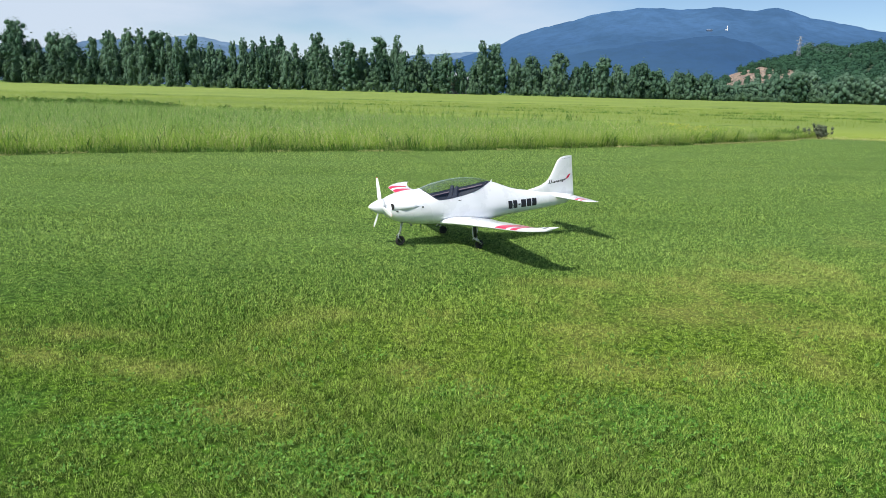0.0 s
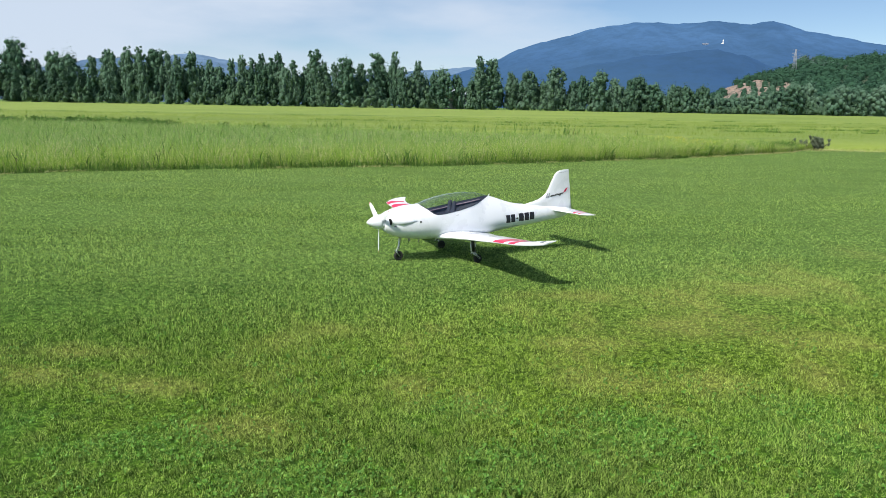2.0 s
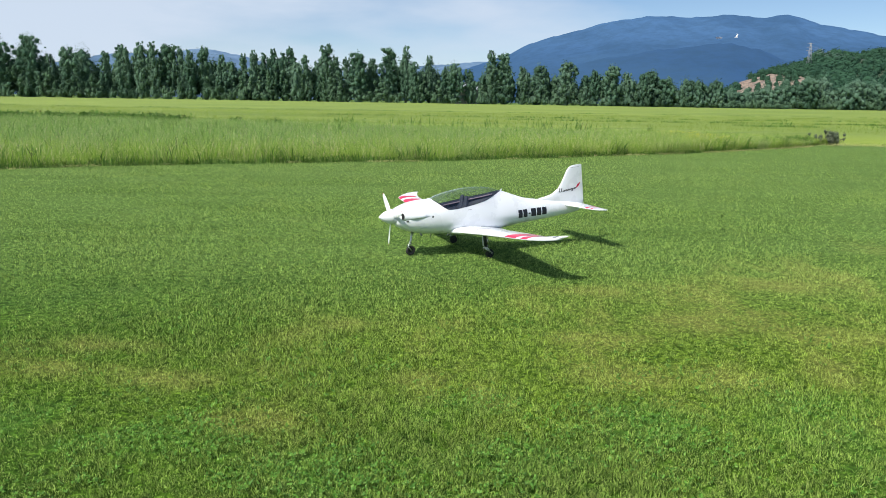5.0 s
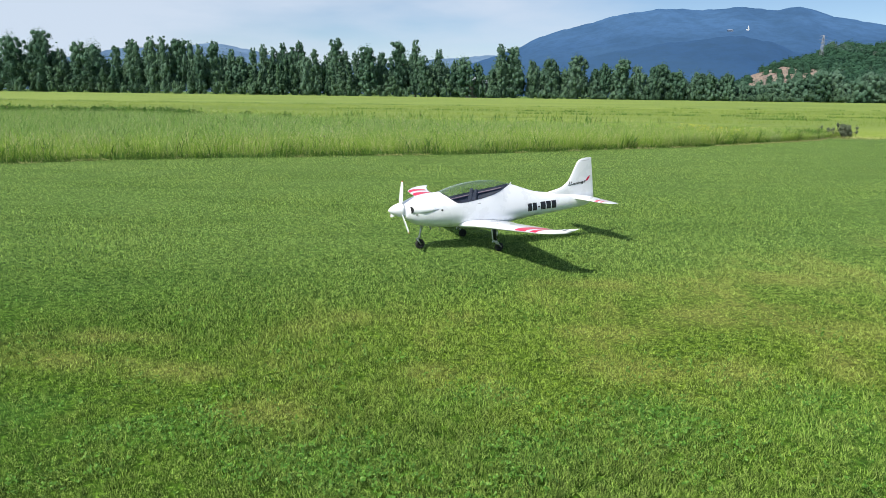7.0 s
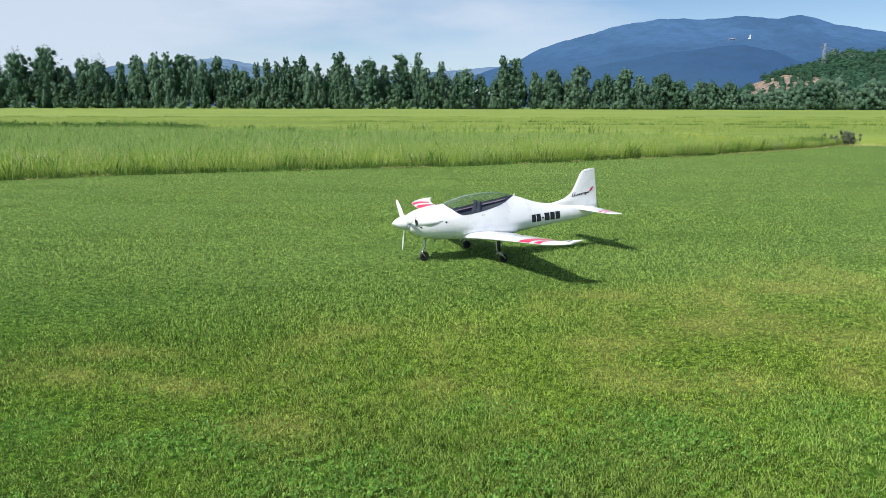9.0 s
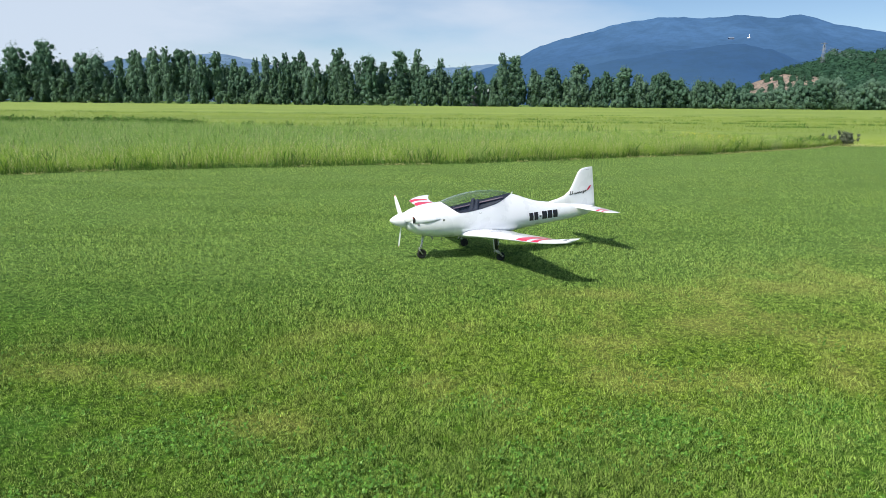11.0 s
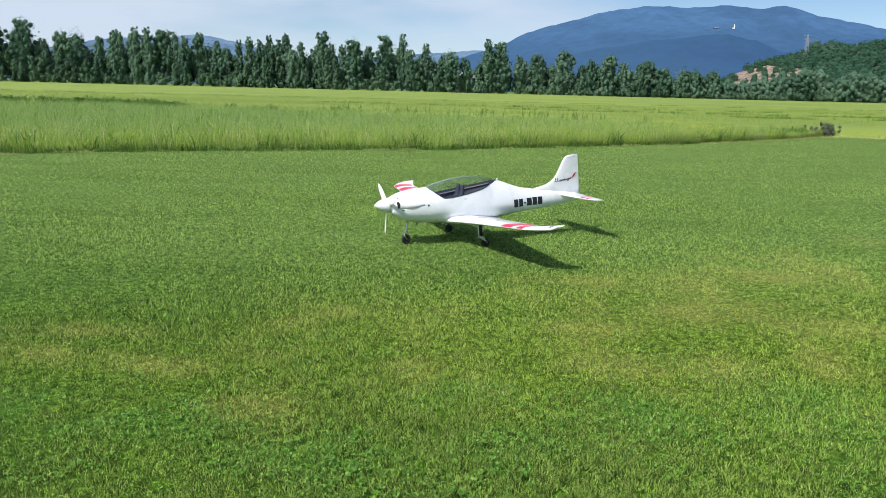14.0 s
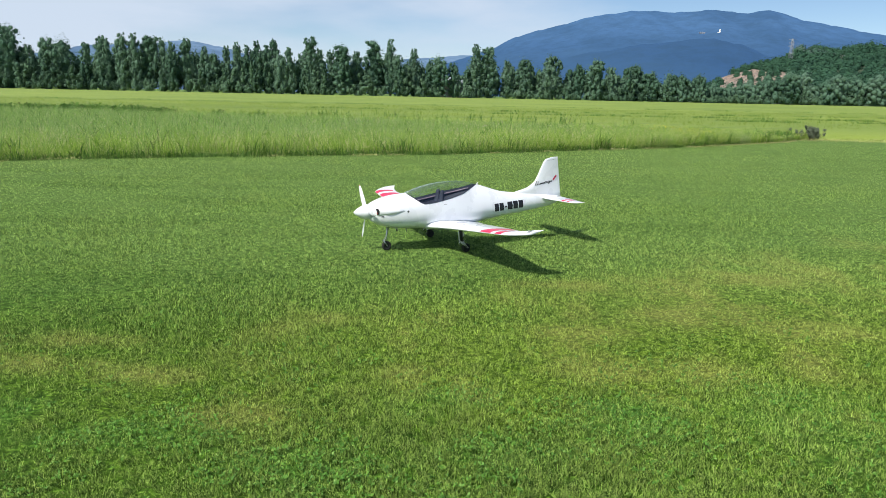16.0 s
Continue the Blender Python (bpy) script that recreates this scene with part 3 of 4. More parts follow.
    keep &= ~((x > 16.5) & (y < 27.6 + 0.12 * (x - 15)))
    x, y = x[keep], y[keep]
    n = len(x)
    h = rng.uniform(0.26, 0.46, n) * np.clip((y - 26) / 14, 0.45, 1)
    crop = tall_cloud(rng, x, y, np.full(n, -0.02), h, rng.uniform(0.012, 0.035, n), h * rng.uniform(0.1, 0.5, n))
    tagged(big_mesh("crop_blades", crop, 4, CROP_BLADE), "dense yellow-green blades of cereal crop", "crop", kind="stuff")
    # yellow and pale flowers in the meadow
    for name, material, n, x0, x1, seed, label in (
        ("yellow_flowers", YELLOW, 480, 8.4, 11.0, 3, "small yellow meadow flowers among tall grass"),
        ("pale_flowers", PALE, 1100, -12.0, 9.0, 5, "small pale flower heads among tall grass"),
    ):
        rng = np.random.default_rng(seed)
        x = rng.normal((x0 + x1) / 2, (x1 - x0) / 4, n)
        front, back = np.interp(x, EDGE_X, EDGE_Y), np.interp(x, BACK_X, BACK_Y)
        y = front + (back - front) * rng.uniform(0.02, 0.7, n)
        c = np.stack([x, y, rng.uniform(0.26, 0.52, n)], -1)
        a, b = rng.normal(0, 0.010, (n, 3)), rng.normal(0, 0.010, (n, 3))
        tagged(big_mesh(name, np.stack([c - a, c - b, c + a, c + b], 1).reshape(-1, 3), 4, material), label, "flowers", kind="stuff")


# ---- trees and far woods ----
def leaf_cloud(rng, lobes, n, size, loose=0.09, m=6, k=4):
    """Leaf clumps over the skins of ellipsoids (x, y, z, rx, ry, rz), and a dense inner skin under them: quads."""
    lobes = np.asarray(lobes, dtype=float)
    weight = lobes[:, 3] * lobes[:, 5] + 0.15
    pick = rng.choice(len(lobes), n, p=weight / weight.sum())
    way = rng.normal(0, 1, (n, 3))
    way /= np.linalg.norm(way, axis=1)[:, None]
    reach = 0.97 + rng.normal(0, loose, n) + 0.14 * (rng.uniform(0, 1, n) < 0.08)
    c = lobes[pick, :3] + way * lobes[pick, 3:] * reach[:, None]
    normal = way + rng.normal(0, 0.24, (n, 3)) + (0, 0, 0.2)
    normal /= np.linalg.norm(normal, axis=1)[:, None]
    a = np.cross(normal, rng.normal(0, 1, (n, 3)))
    a /= np.linalg.norm(a, axis=1)[:, None]
    b = np.cross(normal, a)
    s = (size * rng.uniform(0.45, 1.3, n))[:, None]
    leaves = np.stack([c - a * s, c - b * s * 0.6, c + a * s, c + b * s * 0.6], 1).reshape(-1, 3)
    out = []
    for i in range(k):
        for j in range(m):
            corner = []
            for u, v in ((i, j), (i, j + 1), (i + 1, j + 1), (i + 1, j)):
                t, w = math.pi * u / k, 2 * math.pi * v / m
                corner.append((math.sin(t) * math.cos(w), math.sin(t) * math.sin(w), math.cos(t)))
            out.append(corner)
    inner = lobes[:, None, None, :3] + np.array(out)[None] * (lobes[:, None, None, 3:] * 0.72)
    return np.concatenate([leaves, inner.reshape(-1, 3)])


TREES_WEST = [
    (-240, 21.7, 14.5), (-230, 23.1, 13.0), (-221, 21.3, 9.6), (-212, 25.7, 12.7), (-203, 25.0, 10.0), (-199, 28.9, 11.2), (-192, 20.7, 6.8), (-182, 23.8, 8.6),
    (-175, 21.3, 14.0), (-163, 22.2, 5.4), (-157, 25.5, 7.1), (-152, 24.8, 5.9), (-145, 26.6, 6.5), (-139, 26.7, 5.8),
    (-135, 25.7, 8.1), (-128, 25.2, 6.9), (-123, 23.2, 5.2), (-117, 25.2, 6.9), (-110, 21.2, 5.1), (-105, 18.1, 7.9),
    (-98, 22.0, 4.5), (-93, 23.8, 5.1), (-89, 22.6, 4.5), (-84, 24.4, 5.6),
]
TREES_MIDDLE = [
    (-80, 22.6, 6.1), (-76, 25.7, 5.6), (-72, 18.3, 6.1), (-68, 21.9, 5.0), (-63, 18.9, 6.6), (-59, 26.6, 7.2), (-54, 21.5, 4.4), (-50, 21.0, 4.9),
    (-44, 23.1, 8.8), (-38, 20.8, 6.0), (-30, 25.7, 8.7), (-22, 26.5, 4.9), (-18, 19.2, 5.4), (-11, 22.3, 5.4),
    (-4, 17.7, 4.3), (0, 18.8, 7.6), (8, 16.3, 5.4), (14, 14.0, 5.4), (19, 25.0, 4.9), (24, 24.0, 7.6),
]
TREES_EAST = [
    (33, 17.9, 6.0), (40, 18.5, 8.2), (53, 20.4, 9.3), (62, 14.6, 5.0), (66, 16.9, 5.5), (74, 18.7, 8.3),
    (80, 15.7, 5.6), (83, 12.2, 7.8), (88, 15.5, 5.0), (94, 16.8, 8.4), (101, 13.5, 7.3), (108, 12.8, 8.0),
    (114, 12.1, 8.0), (122, 12.2, 8.0), (131, 8.0, 8.7), (138, 8.0, 8.2), (147, 9.6, 10.0), (155, 11.4, 12.5),
    (164, 14.5, 9.6), (174, 13.5, 11.5), (182, 10.8, 9.2), (188, 13.6, 9.9), (197, 12.9, 10.6), (206, 13.5, 10.7),
]
TREES = TREES_WEST + TREES_MIDDLE + TREES_EAST


def build_tree(x, height, width, seed):
    rng = np.random.default_rng(100 + seed)
    slim = width < 7.0
    y = 350 + rng.uniform(-4, 3)
    tree = new("tree")
    tree.location = (x, y, 0)
    word = "slender upright poplar" if slim else "broad leafy tree"
    tagged(tree, word + " with green crown in the row behind the field", "tree", "trees behind the field")
    lean = rng.uniform(-0.5, 0.5)
    trunk = tube([(0, 0, -0.2), (lean * 0.3, 0, height * 0.4), (lean, 0, height * 0.9)], [0.32, 0.22, 0.06], 7)
    limbs, lobes, drift = [trunk], [], 0.0
    width *= 1.25
    count = 52 if slim else 72
    for k in range(count):
        f = 0.10 + 0.88 * k / (count - 1)
        spread = width / 2 * max(0.12, (1 - ((f - 0.42) / 0.62) ** 2 if f > 0.42 else 0.80 + 0.47 * f)) ** (0.55 if slim else 0.42)
        a = 2.4 * k + rng.uniform(-0.6, 0.6)
        r = min(max(0.45, spread * rng.uniform(0.20, 0.42)), 1.45)
        off = max(0.0, spread - r * 0.75) * rng.uniform(0.45, 1.1)
        tall = r * (rng.uniform(1.1, 1.9) if slim else rng.uniform(0.8, 1.25))
        drift += rng.normal(0, 0.10 if slim else 0.16)
        c = (lean * f + drift + math.cos(a) * off, math.sin(a) * off, min(height * (f + rng.normal(0, 0.02)), height - tall))
        lobes.append((*c, r, r, tall))
        if k % 6 == 0:
            limbs.append(tube([(lean * f, 0, height * f * 0.85), c], [0.11, 0.03], 5))
        if k % 7 == 1 and f < 0.85:
            lobes.append((lean * f, 0.3, height * f, spread * 0.55, spread * 0.55, spread * 1.1))
    part("trunk", *joined(*limbs), BARK, tree)
    n = int(600 + 16 * height * width)
    crown = big_mesh("crown", leaf_cloud(rng, lobes, n, 0.36, 0.16, 5, 4), 4, LEAF)
    crown.parent = tree
    return tree


def build_woods():
    for i, (x, h, w) in enumerate(TREES):
        build_tree(x, h, w, i)
    order = np.argsort([t[0] for t in TREES])
    tx, th = np.array([TREES[i][0] for i in order], float), np.array([TREES[i][1] for i in order])
    rng = np.random.default_rng(31)
    # bushes of several rounded clumps in front of the row
    lobes = []
    for k in range(300):
        x = rng.uniform(-255, 220)
        top = np.interp(x, tx, th)
        h = rng.choice((0.22, 0.34, 0.48, 0.66)) * rng.uniform(0.75, 1.15) * top
        R, y = rng.uniform(1.8, 3.4), 344 + rng.uniform(0, 4)
        if 3.0 - R < x < 10.0 + R:
            continue
        for j in range(6):
            f = (j + rng.uniform(0.2, 0.8)) / 6
            r = rng.uniform(0.7, 1.35) * (1.15 - 0.35 * f)
            a = rng.uniform(0, 2 * np.pi)
            d = R * (1 - f * f) * rng.uniform(0.2, 1.0)
            lobes.append((x + math.cos(a) * d, y + math.sin(a) * d * 0.6, 1.2 + max(0.0, h - 1.2 - r) * f, r, r, r * rng.uniform(0.9, 1.4)))
    cloud = leaf_cloud(rng, lobes, 62000, 0.38, 0.2, 5, 4)
    cloud[:, 2] = np.maximum(cloud[:, 2], 0.02)
    tagged(big_mesh("undergrowth", cloud, 4, LEAF_DARK), "dark green bushes under the row of trees", "undergrowth", kind="stuff")
    lobes = []
    for k in range(720):
        x = rng.uniform(-260, 225)
        if 2.0 < x < 11.0 or 62 < x < 64:
            continue
        top = np.interp(x, tx, th) * rng.uniform(0.45, 0.90)
        r = rng.uniform(1.6, 3.2)
        lobes.append((x, 358 + rng.uniform(0, 9), top * 0.55, r, r, top * 0.45))
    cloud = leaf_cloud(rng, lobes, 60000, 0.6, 0.2)
    cloud[:, 2] = np.maximum(cloud[:, 2], 0.02)
    tagged(big_mesh("back_woods", cloud, 4, LEAF_DARK), "deeper rows of dark green trees behind the first row", "woods", kind="stuff")


def ridge(name, material, az, el, r0, r1, seed, label, power=0.9, rough=1.0):
    """A wooded mountain side that climbs from r0 to the skyline at r1 metres from the airfield; returns its height function."""
    fine = np.linspace(az[0], az[-1], 150)
    crest = np.interp(fine, az, el)
    crest = np.convolve(np.pad(crest, 1, mode="edge"), np.ones(3) / 3, mode="valid")

    def height(a, s):
        r = r0 + (r1 - r0) * s
        h = np.tan(np.radians(np.interp(a, fine, crest))) * r1 * s ** power
        return r, h + rough * s * (9 * wobble(a * 1.0, s * 9, 1.1, seed) * (1 - s * 0.7) * 2 + 3 * wobble(a, s * 30, 0.23, seed))

    rows = []
    for s in np.linspace(0, 1, 40):
        r, h = height(fine, s)
        rows.append(list(zip(np.sin(np.radians(fine)) * r, np.cos(np.radians(fine)) * r, h)))
    r = r1 * 1.12
    rows.append(list(zip(np.sin(np.radians(fine)) * r, np.cos(np.radians(fine)) * r, np.zeros(len(fine)))))
    v, f = loft(rows, closed=False)
    tagged(part(name, v, f, material), label, "mountain", kind="structure")
    return height


def on_bearing(az, r, z):
    return (math.sin(radians(az)) * r, math.cos(radians(az)) * r, z)


def build_mountains():
    az = (-4, 0.5, 1.9, 4.0, 5.7, 7.3, 9.0, 11.4, 14.2, 17.0, 20.0, 21.9, 23.7, 25.5, 28.0, 30.2, 34, 40, 48)
    el = (0.8, 2.35, 2.75, 3.4, 4.35, 4.8, 5.2, 5.87, 6.27, 6.13, 6.27, 5.97, 6.2, 5.55, 4.95, 4.5, 3.9, 3.2, 1.5)
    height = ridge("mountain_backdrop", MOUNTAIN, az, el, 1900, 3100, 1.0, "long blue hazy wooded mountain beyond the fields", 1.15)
    az = (0.0, 3.0, 5.5, 8.4, 11.3, 14.4, 17.7, 20.1, 22.1, 23.9, 26.5, 34.0, 40.0)
    el = (0.3, 1.6, 2.2, 2.65, 3.3, 3.8, 4.2, 4.35, 3.9, 3.0, 2.6, 2.4, 1.0)
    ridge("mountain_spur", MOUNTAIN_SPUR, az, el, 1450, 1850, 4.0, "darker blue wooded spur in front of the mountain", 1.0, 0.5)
    az = (-48, -36, -30, -26.5, -25, -22, -18.8, -17.2, -15.7, -14.1, -10, -3.7, -1.1, 0.6, 2.8, 6)
    el = (1.2, 1.9, 1.9, 2.4, 2.9, 3.0, 3.4, 3.3, 3.05, 2.5, 2.0, 2.4, 2.7, 2.85, 2.95, 2.4)
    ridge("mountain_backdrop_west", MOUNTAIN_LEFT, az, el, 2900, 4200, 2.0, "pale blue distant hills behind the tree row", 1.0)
    # pilgrimage church and a long house high on the mountain
    for s in np.linspace(0.5, 1, 200):
        r, h = height(20.4, s)
        if h / r > math.tan(radians(4.66)):
            break
    church = new("church")
    church.scale = (0.8, 0.8, 0.8)
    church.location = on_bearing(20.4, float(r) - 8, float(h) + 2)
    tagged(church, "small white church with a tower on the mountain side", "church")
    part("nave", *box(-2.5, 0, 0.5, 7, 5, 4), PLASTER, church, smooth=False)
    part("tower", *box(2.5, 0, 4.0, 3.6, 3.6, 12), PLASTER, church, smooth=False)
    spire = ([(0.2, -2.3, 11), (4.8, -2.3, 11), (4.8, 2.3, 11), (0.2, 2.3, 11), (2.5, 0, 17)], [(0, 1, 4), (1, 2, 4), (2, 3, 4), (3, 0, 4)])
    part("spire", *spire, PLASTER, church, smooth=False)
    house = new("house")
    house.location = on_bearing(19.25, float(r) - 8, float(h) - 1)
    tagged(house, "long low pale house on the mountain side", "house")
    part("wall", *box(0, 0, 1.0, 18, 6, 4), HAZED_PLASTER, house, smooth=False)
    roof = ([(-11, -4, 3), (11, -4, 3), (11, 4, 3), (-11, 4, 3), (-9, 0, 5.5), (9, 0, 5.5)], [(0, 1, 5, 4), (1, 2, 5), (2, 3, 4, 5), (3, 0, 4)])
    part("roof", *roof, HAZED_PLASTER, house, smooth=False)


def build_hill():
    az = (15.0, 17.4, 19.7, 21.5, 22.9, 24.7, 25.7, 28.1, 30.3, 34.0, 42.0)
    el = (0.0, 0.3, 1.15, 1.95, 2.45, 2.9, 3.55, 3.5, 3.7, 3.4, 2.0)
    height = ridge("wooded_hill", HILL_SOIL, az, el, 520, 900, 3.0, "low wooded hill beside the mountain", 1.0, 0.12)
    rng = np.random.default_rng(8)
    n = 3200
    lobes = []
    for k in range(n):
        a, s = rng.uniform(15, 42), rng.uniform(0.02, 1.0)
        r, h = height(a, s)
        e = math.degrees(math.atan2(h, r))
        low = np.interp(a, (19.3, 21.3, 22.9, 24.9, 25.9), (0.7, 0.95, 1.1, 1.1, 1.2))
        high = np.interp(a, (19.3, 21.3, 22.9, 24.9, 25.9), (1.25, 1.75, 2.2, 2.0, 1.5))
        if 19.3 < a < 25.9 and low - 0.8 < e < high + 0.05 and rng.uniform() < (0.84 if e < (low + high) / 2 else 0.95):
            continue
        R = rng.uniform(2.2, 4.8)
        x, y, z = on_bearing(a, float(r), float(h))
        lobes.append((x, y, z + R * 0.7, R, R, R * rng.uniform(0.8, 1.4)))
    tagged(big_mesh("hill_woods", leaf_cloud(rng, lobes, 70000, 1.0, 0.2, 5, 3), 4, LEAF_HILL), "mixed green woods covering the low hill", "woods", kind="stuff")
    # bare quarry face in the hill side
    rows = []
    for i in range(36):
        ring = []
        for j in range(56):
            a = 19.3 + 6.6 * j / 55
            low = np.interp(a, (19.3, 21.3, 22.9, 24.9, 25.9), (0.7, 0.8, 0.9, 1.0, 1.2))
            high = np.interp(a, (19.3, 21.3, 22.9, 24.9, 25.9), (1.25, 1.8, 2.25, 2.05, 1.5))
            e = low + (high - low) * i / 35
            best = 0.0
            for s in np.linspace(0, 1, 120):
                r, h = height(a, s)
                if math.degrees(math.atan2(h, r)) >= e:
                    best = s
                    break
            r, h = height(a, best)
            jag = 5.0 * noise.noise((a * 4.0, e * 9.0, 0.0)) + 3.0 * noise.noise((a * 13.0, e * 30.0, 2.0))
            ring.append(on_bearing(a, float(r) - 3.5 + jag, float(h) + 0.6))
        rows.append(ring)
    tagged(part("quarry_face", *loft(rows, closed=False), ROCK, smooth=False), "bare reddish-brown rock face of a quarry in the hill", "rock face", kind="structure")
    r, h = height(25.2, 0.72)
    x, y, z = on_bearing(25.2, float(r), float(h))
    tower = new("power_pylon")
    tower.location = (x, y, z)
    tagged(tower, "grey steel lattice power pylon on the hill", "pylon")
    H = 24.5
    for sx in (-1, 1):
        for sy in (-1, 1):
            part("leg", *tube([(sx * 2.0, sy * 2.0, -1), (sx * 0.4, sy * 0.4, H)], [0.22, 0.16], 5), PYLON, tower)
    for k in range(6):
        z0, z1 = H * k / 6, H * (k + 1) / 6
        w0, w1 = 2.0 - 1.6 * k / 6, 2.0 - 1.6 * (k + 1) / 6
        for sy in (-1, 1):
            part("brace", *tube([(-w0, sy * w0, z0), (w1, sy * w1, z1)], [0.12, 0.12], 4), PYLON, tower)
            part("brace", *tube([(w0, sy * w0, z0), (-w1, sy * w1, z1)], [0.12, 0.12], 4), PYLON, tower)
    for k, z in enumerate((H - 7, H - 4, H - 1)):
        part("cross_arm", *tube([(-3.6, 0, z), (0, 0, z + 0.8), (3.6, 0, z)], [0.1, 0.2, 0.1], 5), PYLON, tower)
    wires = []
    for k, (dx, z) in enumerate(((-3.6, H - 7), (3.6, H - 7), (-3.6, H - 4), (3.6, H - 4))):
        pts = [(x + dx + 190 * f, y - 40 * f, h + z - 26 * f - 30 * f * (1 - f)) for f in np.linspace(0, 1, 12)]
        wires.append(tube(pts, [0.07] * 12, 4))
    tagged(part("power_line", *joined(*wires), PYLON), "thin grey power line wires from the pylon", "power line", kind="stuff")


def build_barn():
    barn = new("barn")
    barn.location = (7.0, 362, 0)
    tagged(barn, "pale farm building half hidden behind the tree row", "building")
    part("wall", *box(0, 0, 3.5, 13, 9, 7), PLASTER, barn, smooth=False)
    roof = ([(-7, -5.4, 6.9), (7, -5.4, 6.9), (7, 5.4, 6.9), (-7, 5.4, 6.9), (-7, 0, 10.5), (7, 0, 10.5)], [(0, 1, 5, 4), (1, 2, 5), (2, 3, 4, 5), (3, 0, 4), (0, 3, 2, 1)])
    part("roof", *roof, ROOF, barn, smooth=False)
    part("door", *box(-2.2, -4.56, 2.2, 3, 0.1, 4.4), GREY, barn, smooth=False)


def build_shrub():
    rng = np.random.default_rng(77)
    shrub = new("shrub")
    shrub.location = (16.2, 31.9, 0)
    tagged(shrub, "low greyish-green leafy shrub at the end of the tall grass", "shrub")
    stems, lobes = [], []
    for k in range(34):
        a, d = rng.uniform(0, 2 * np.pi), 0.85 * rng.uniform(0, 1) ** 0.6
        h = rng.uniform(0.26, 0.62) * (1.05 - 0.35 * d)
        tip = (math.cos(a) * d, math.sin(a) * d * 0.7, h)
        stems.append(tube([(tip[0] * 0.45, tip[1] * 0.45, -0.03), (tip[0] * 0.85, tip[1] * 0.85, h * 0.6), tip], [0.012, 0.007, 0.003], 5))
        for f in (0.55, 0.95):
            lobes.append((tip[0] * f, tip[1] * f, h * f, 0.075, 0.075, 0.09))
    part("stem", *joined(*stems), BARK, shrub)
    crown = big_mesh("crown", leaf_cloud(rng, lobes, 2200, 0.03, 0.35), 4, SHRUB)
    crown.parent = shrub


# ---- the model airplane; x ahead, y to its left, z up, origin on the grass under the main wheels ----
ST_X = (-1.445, -1.36, -1.19, -1.05, -0.90, -0.75, -0.60, -0.46, -0.36, -0.28, -0.18, -0.06, 0.08, 0.20, 0.32, 0.42, 0.53, 0.66, 0.78, 0.87, 0.915, 0.935)
ST_TOP = (0.448, 0.468, 0.492, 0.506, 0.518, 0.532, 0.555, 0.600, 0.632, 0.652, 0.680, 0.694, 0.694, 0.681, 0.657, 0.630, 0.586, 0.582, 0.563, 0.534, 0.512, 0.500)
ST_BOT = (0.415, 0.360, 0.334, 0.316, 0.300, 0.285, 0.270, 0.252, 0.238, 0.226, 0.216, 0.210, 0.208, 0.208, 0.210, 0.214, 0.220, 0.230, 0.252, 0.284, 0.318, 0.338)
ST_WID = (0.012, 0.030, 0.052, 0.070, 0.088, 0.107, 0.130, 0.158, 0.178, 0.192, 0.206, 0.216, 0.220, 0.220, 0.218, 0.213, 0.204, 0.188, 0.164, 0.132, 0.104, 0.088)
CANOPY_FRONT, CANOPY_BACK = 0.535, -0.315
N_LOW, N_UP = 16, 12


def smooth_interp(x, xs, ys):
    """Values between stations, rounded off over a short length."""
    offs = (-0.045, -0.02, 0.0, 0.02, 0.045)
    return float(np.mean([np.interp(min(max(x + o, xs[0]), xs[-1]), xs, ys) for o in offs])) if xs[0] + 0.05 < x < xs[-1] - 0.05 else float(np.interp(x, xs, ys))


def section(x):
    return tuple(smooth_interp(x, ST_X, s) for s in (ST_TOP, ST_BOT, ST_WID))


def shape(x):
    """Share of the height at which the section is widest, and how peaked its upper half is."""
    waist = float(np.interp(x, (-1.2, -0.5, -0.15, 0.2), (0.46, 0.36, 0.36, 0.46)))
    peak = float(np.interp(x, (-1.3, -0.7, -0.35, -0.2, 0.0, 0.3), (1.0, 1.3, 1.5, 1.5, 1.05, 0.9)))
    return waist, peak


def sill_angle(x):
    """How far up the section the canopy's lower edge runs, as an angle."""
    top, bot, wid = section(x)
    waist, peak = shape(x)
    mid = bot + (top - bot) * waist
    z = np.interp(x, (-0.315, -0.25, -0.20, -0.15, -0.06, 0.11, 0.21, 0.31, 0.40, 0.44, 0.50, 0.535), (0.648, 0.626, 0.610, 0.594, 0.570, 0.534, 0.516, 0.500, 0.493, 0.510, 0.556, 0.586))
    f = min(max((z - mid) / (top - mid), 0.0), 0.995)
    return min(math.asin(f ** (1 / peak)), radians(80))


def skin_point(x, angle):
    """A point of the left half of the fuselage's skin; angle from -90 degrees (keel) to 90 (top)."""
    top, bot, wid = section(x)
    waist, peak = shape(x)
    mid = bot + (top - bot) * waist
    c, s = abs(math.cos(angle)), math.sin(angle)
    if s >= 0:
        return (x, wid * c ** peak, mid + (top - mid) * s ** peak)
    return (x, wid * c ** 0.88, mid - (mid - bot) * abs(s) ** 0.85)


def side_y(x, z):
    """Half width of the skin at height z."""
    best = min((skin_point(x, radians(a)) for a in range(-90, 91, 2)), key=lambda p: abs(p[2] - z))
    lo = [skin_point(x, radians(a)) for a in np.arange(-90, 90.1, 1.0)]
    return float(np.interp(z, [p[2] for p in lo], [p[1] for p in lo])) if best else 0.0


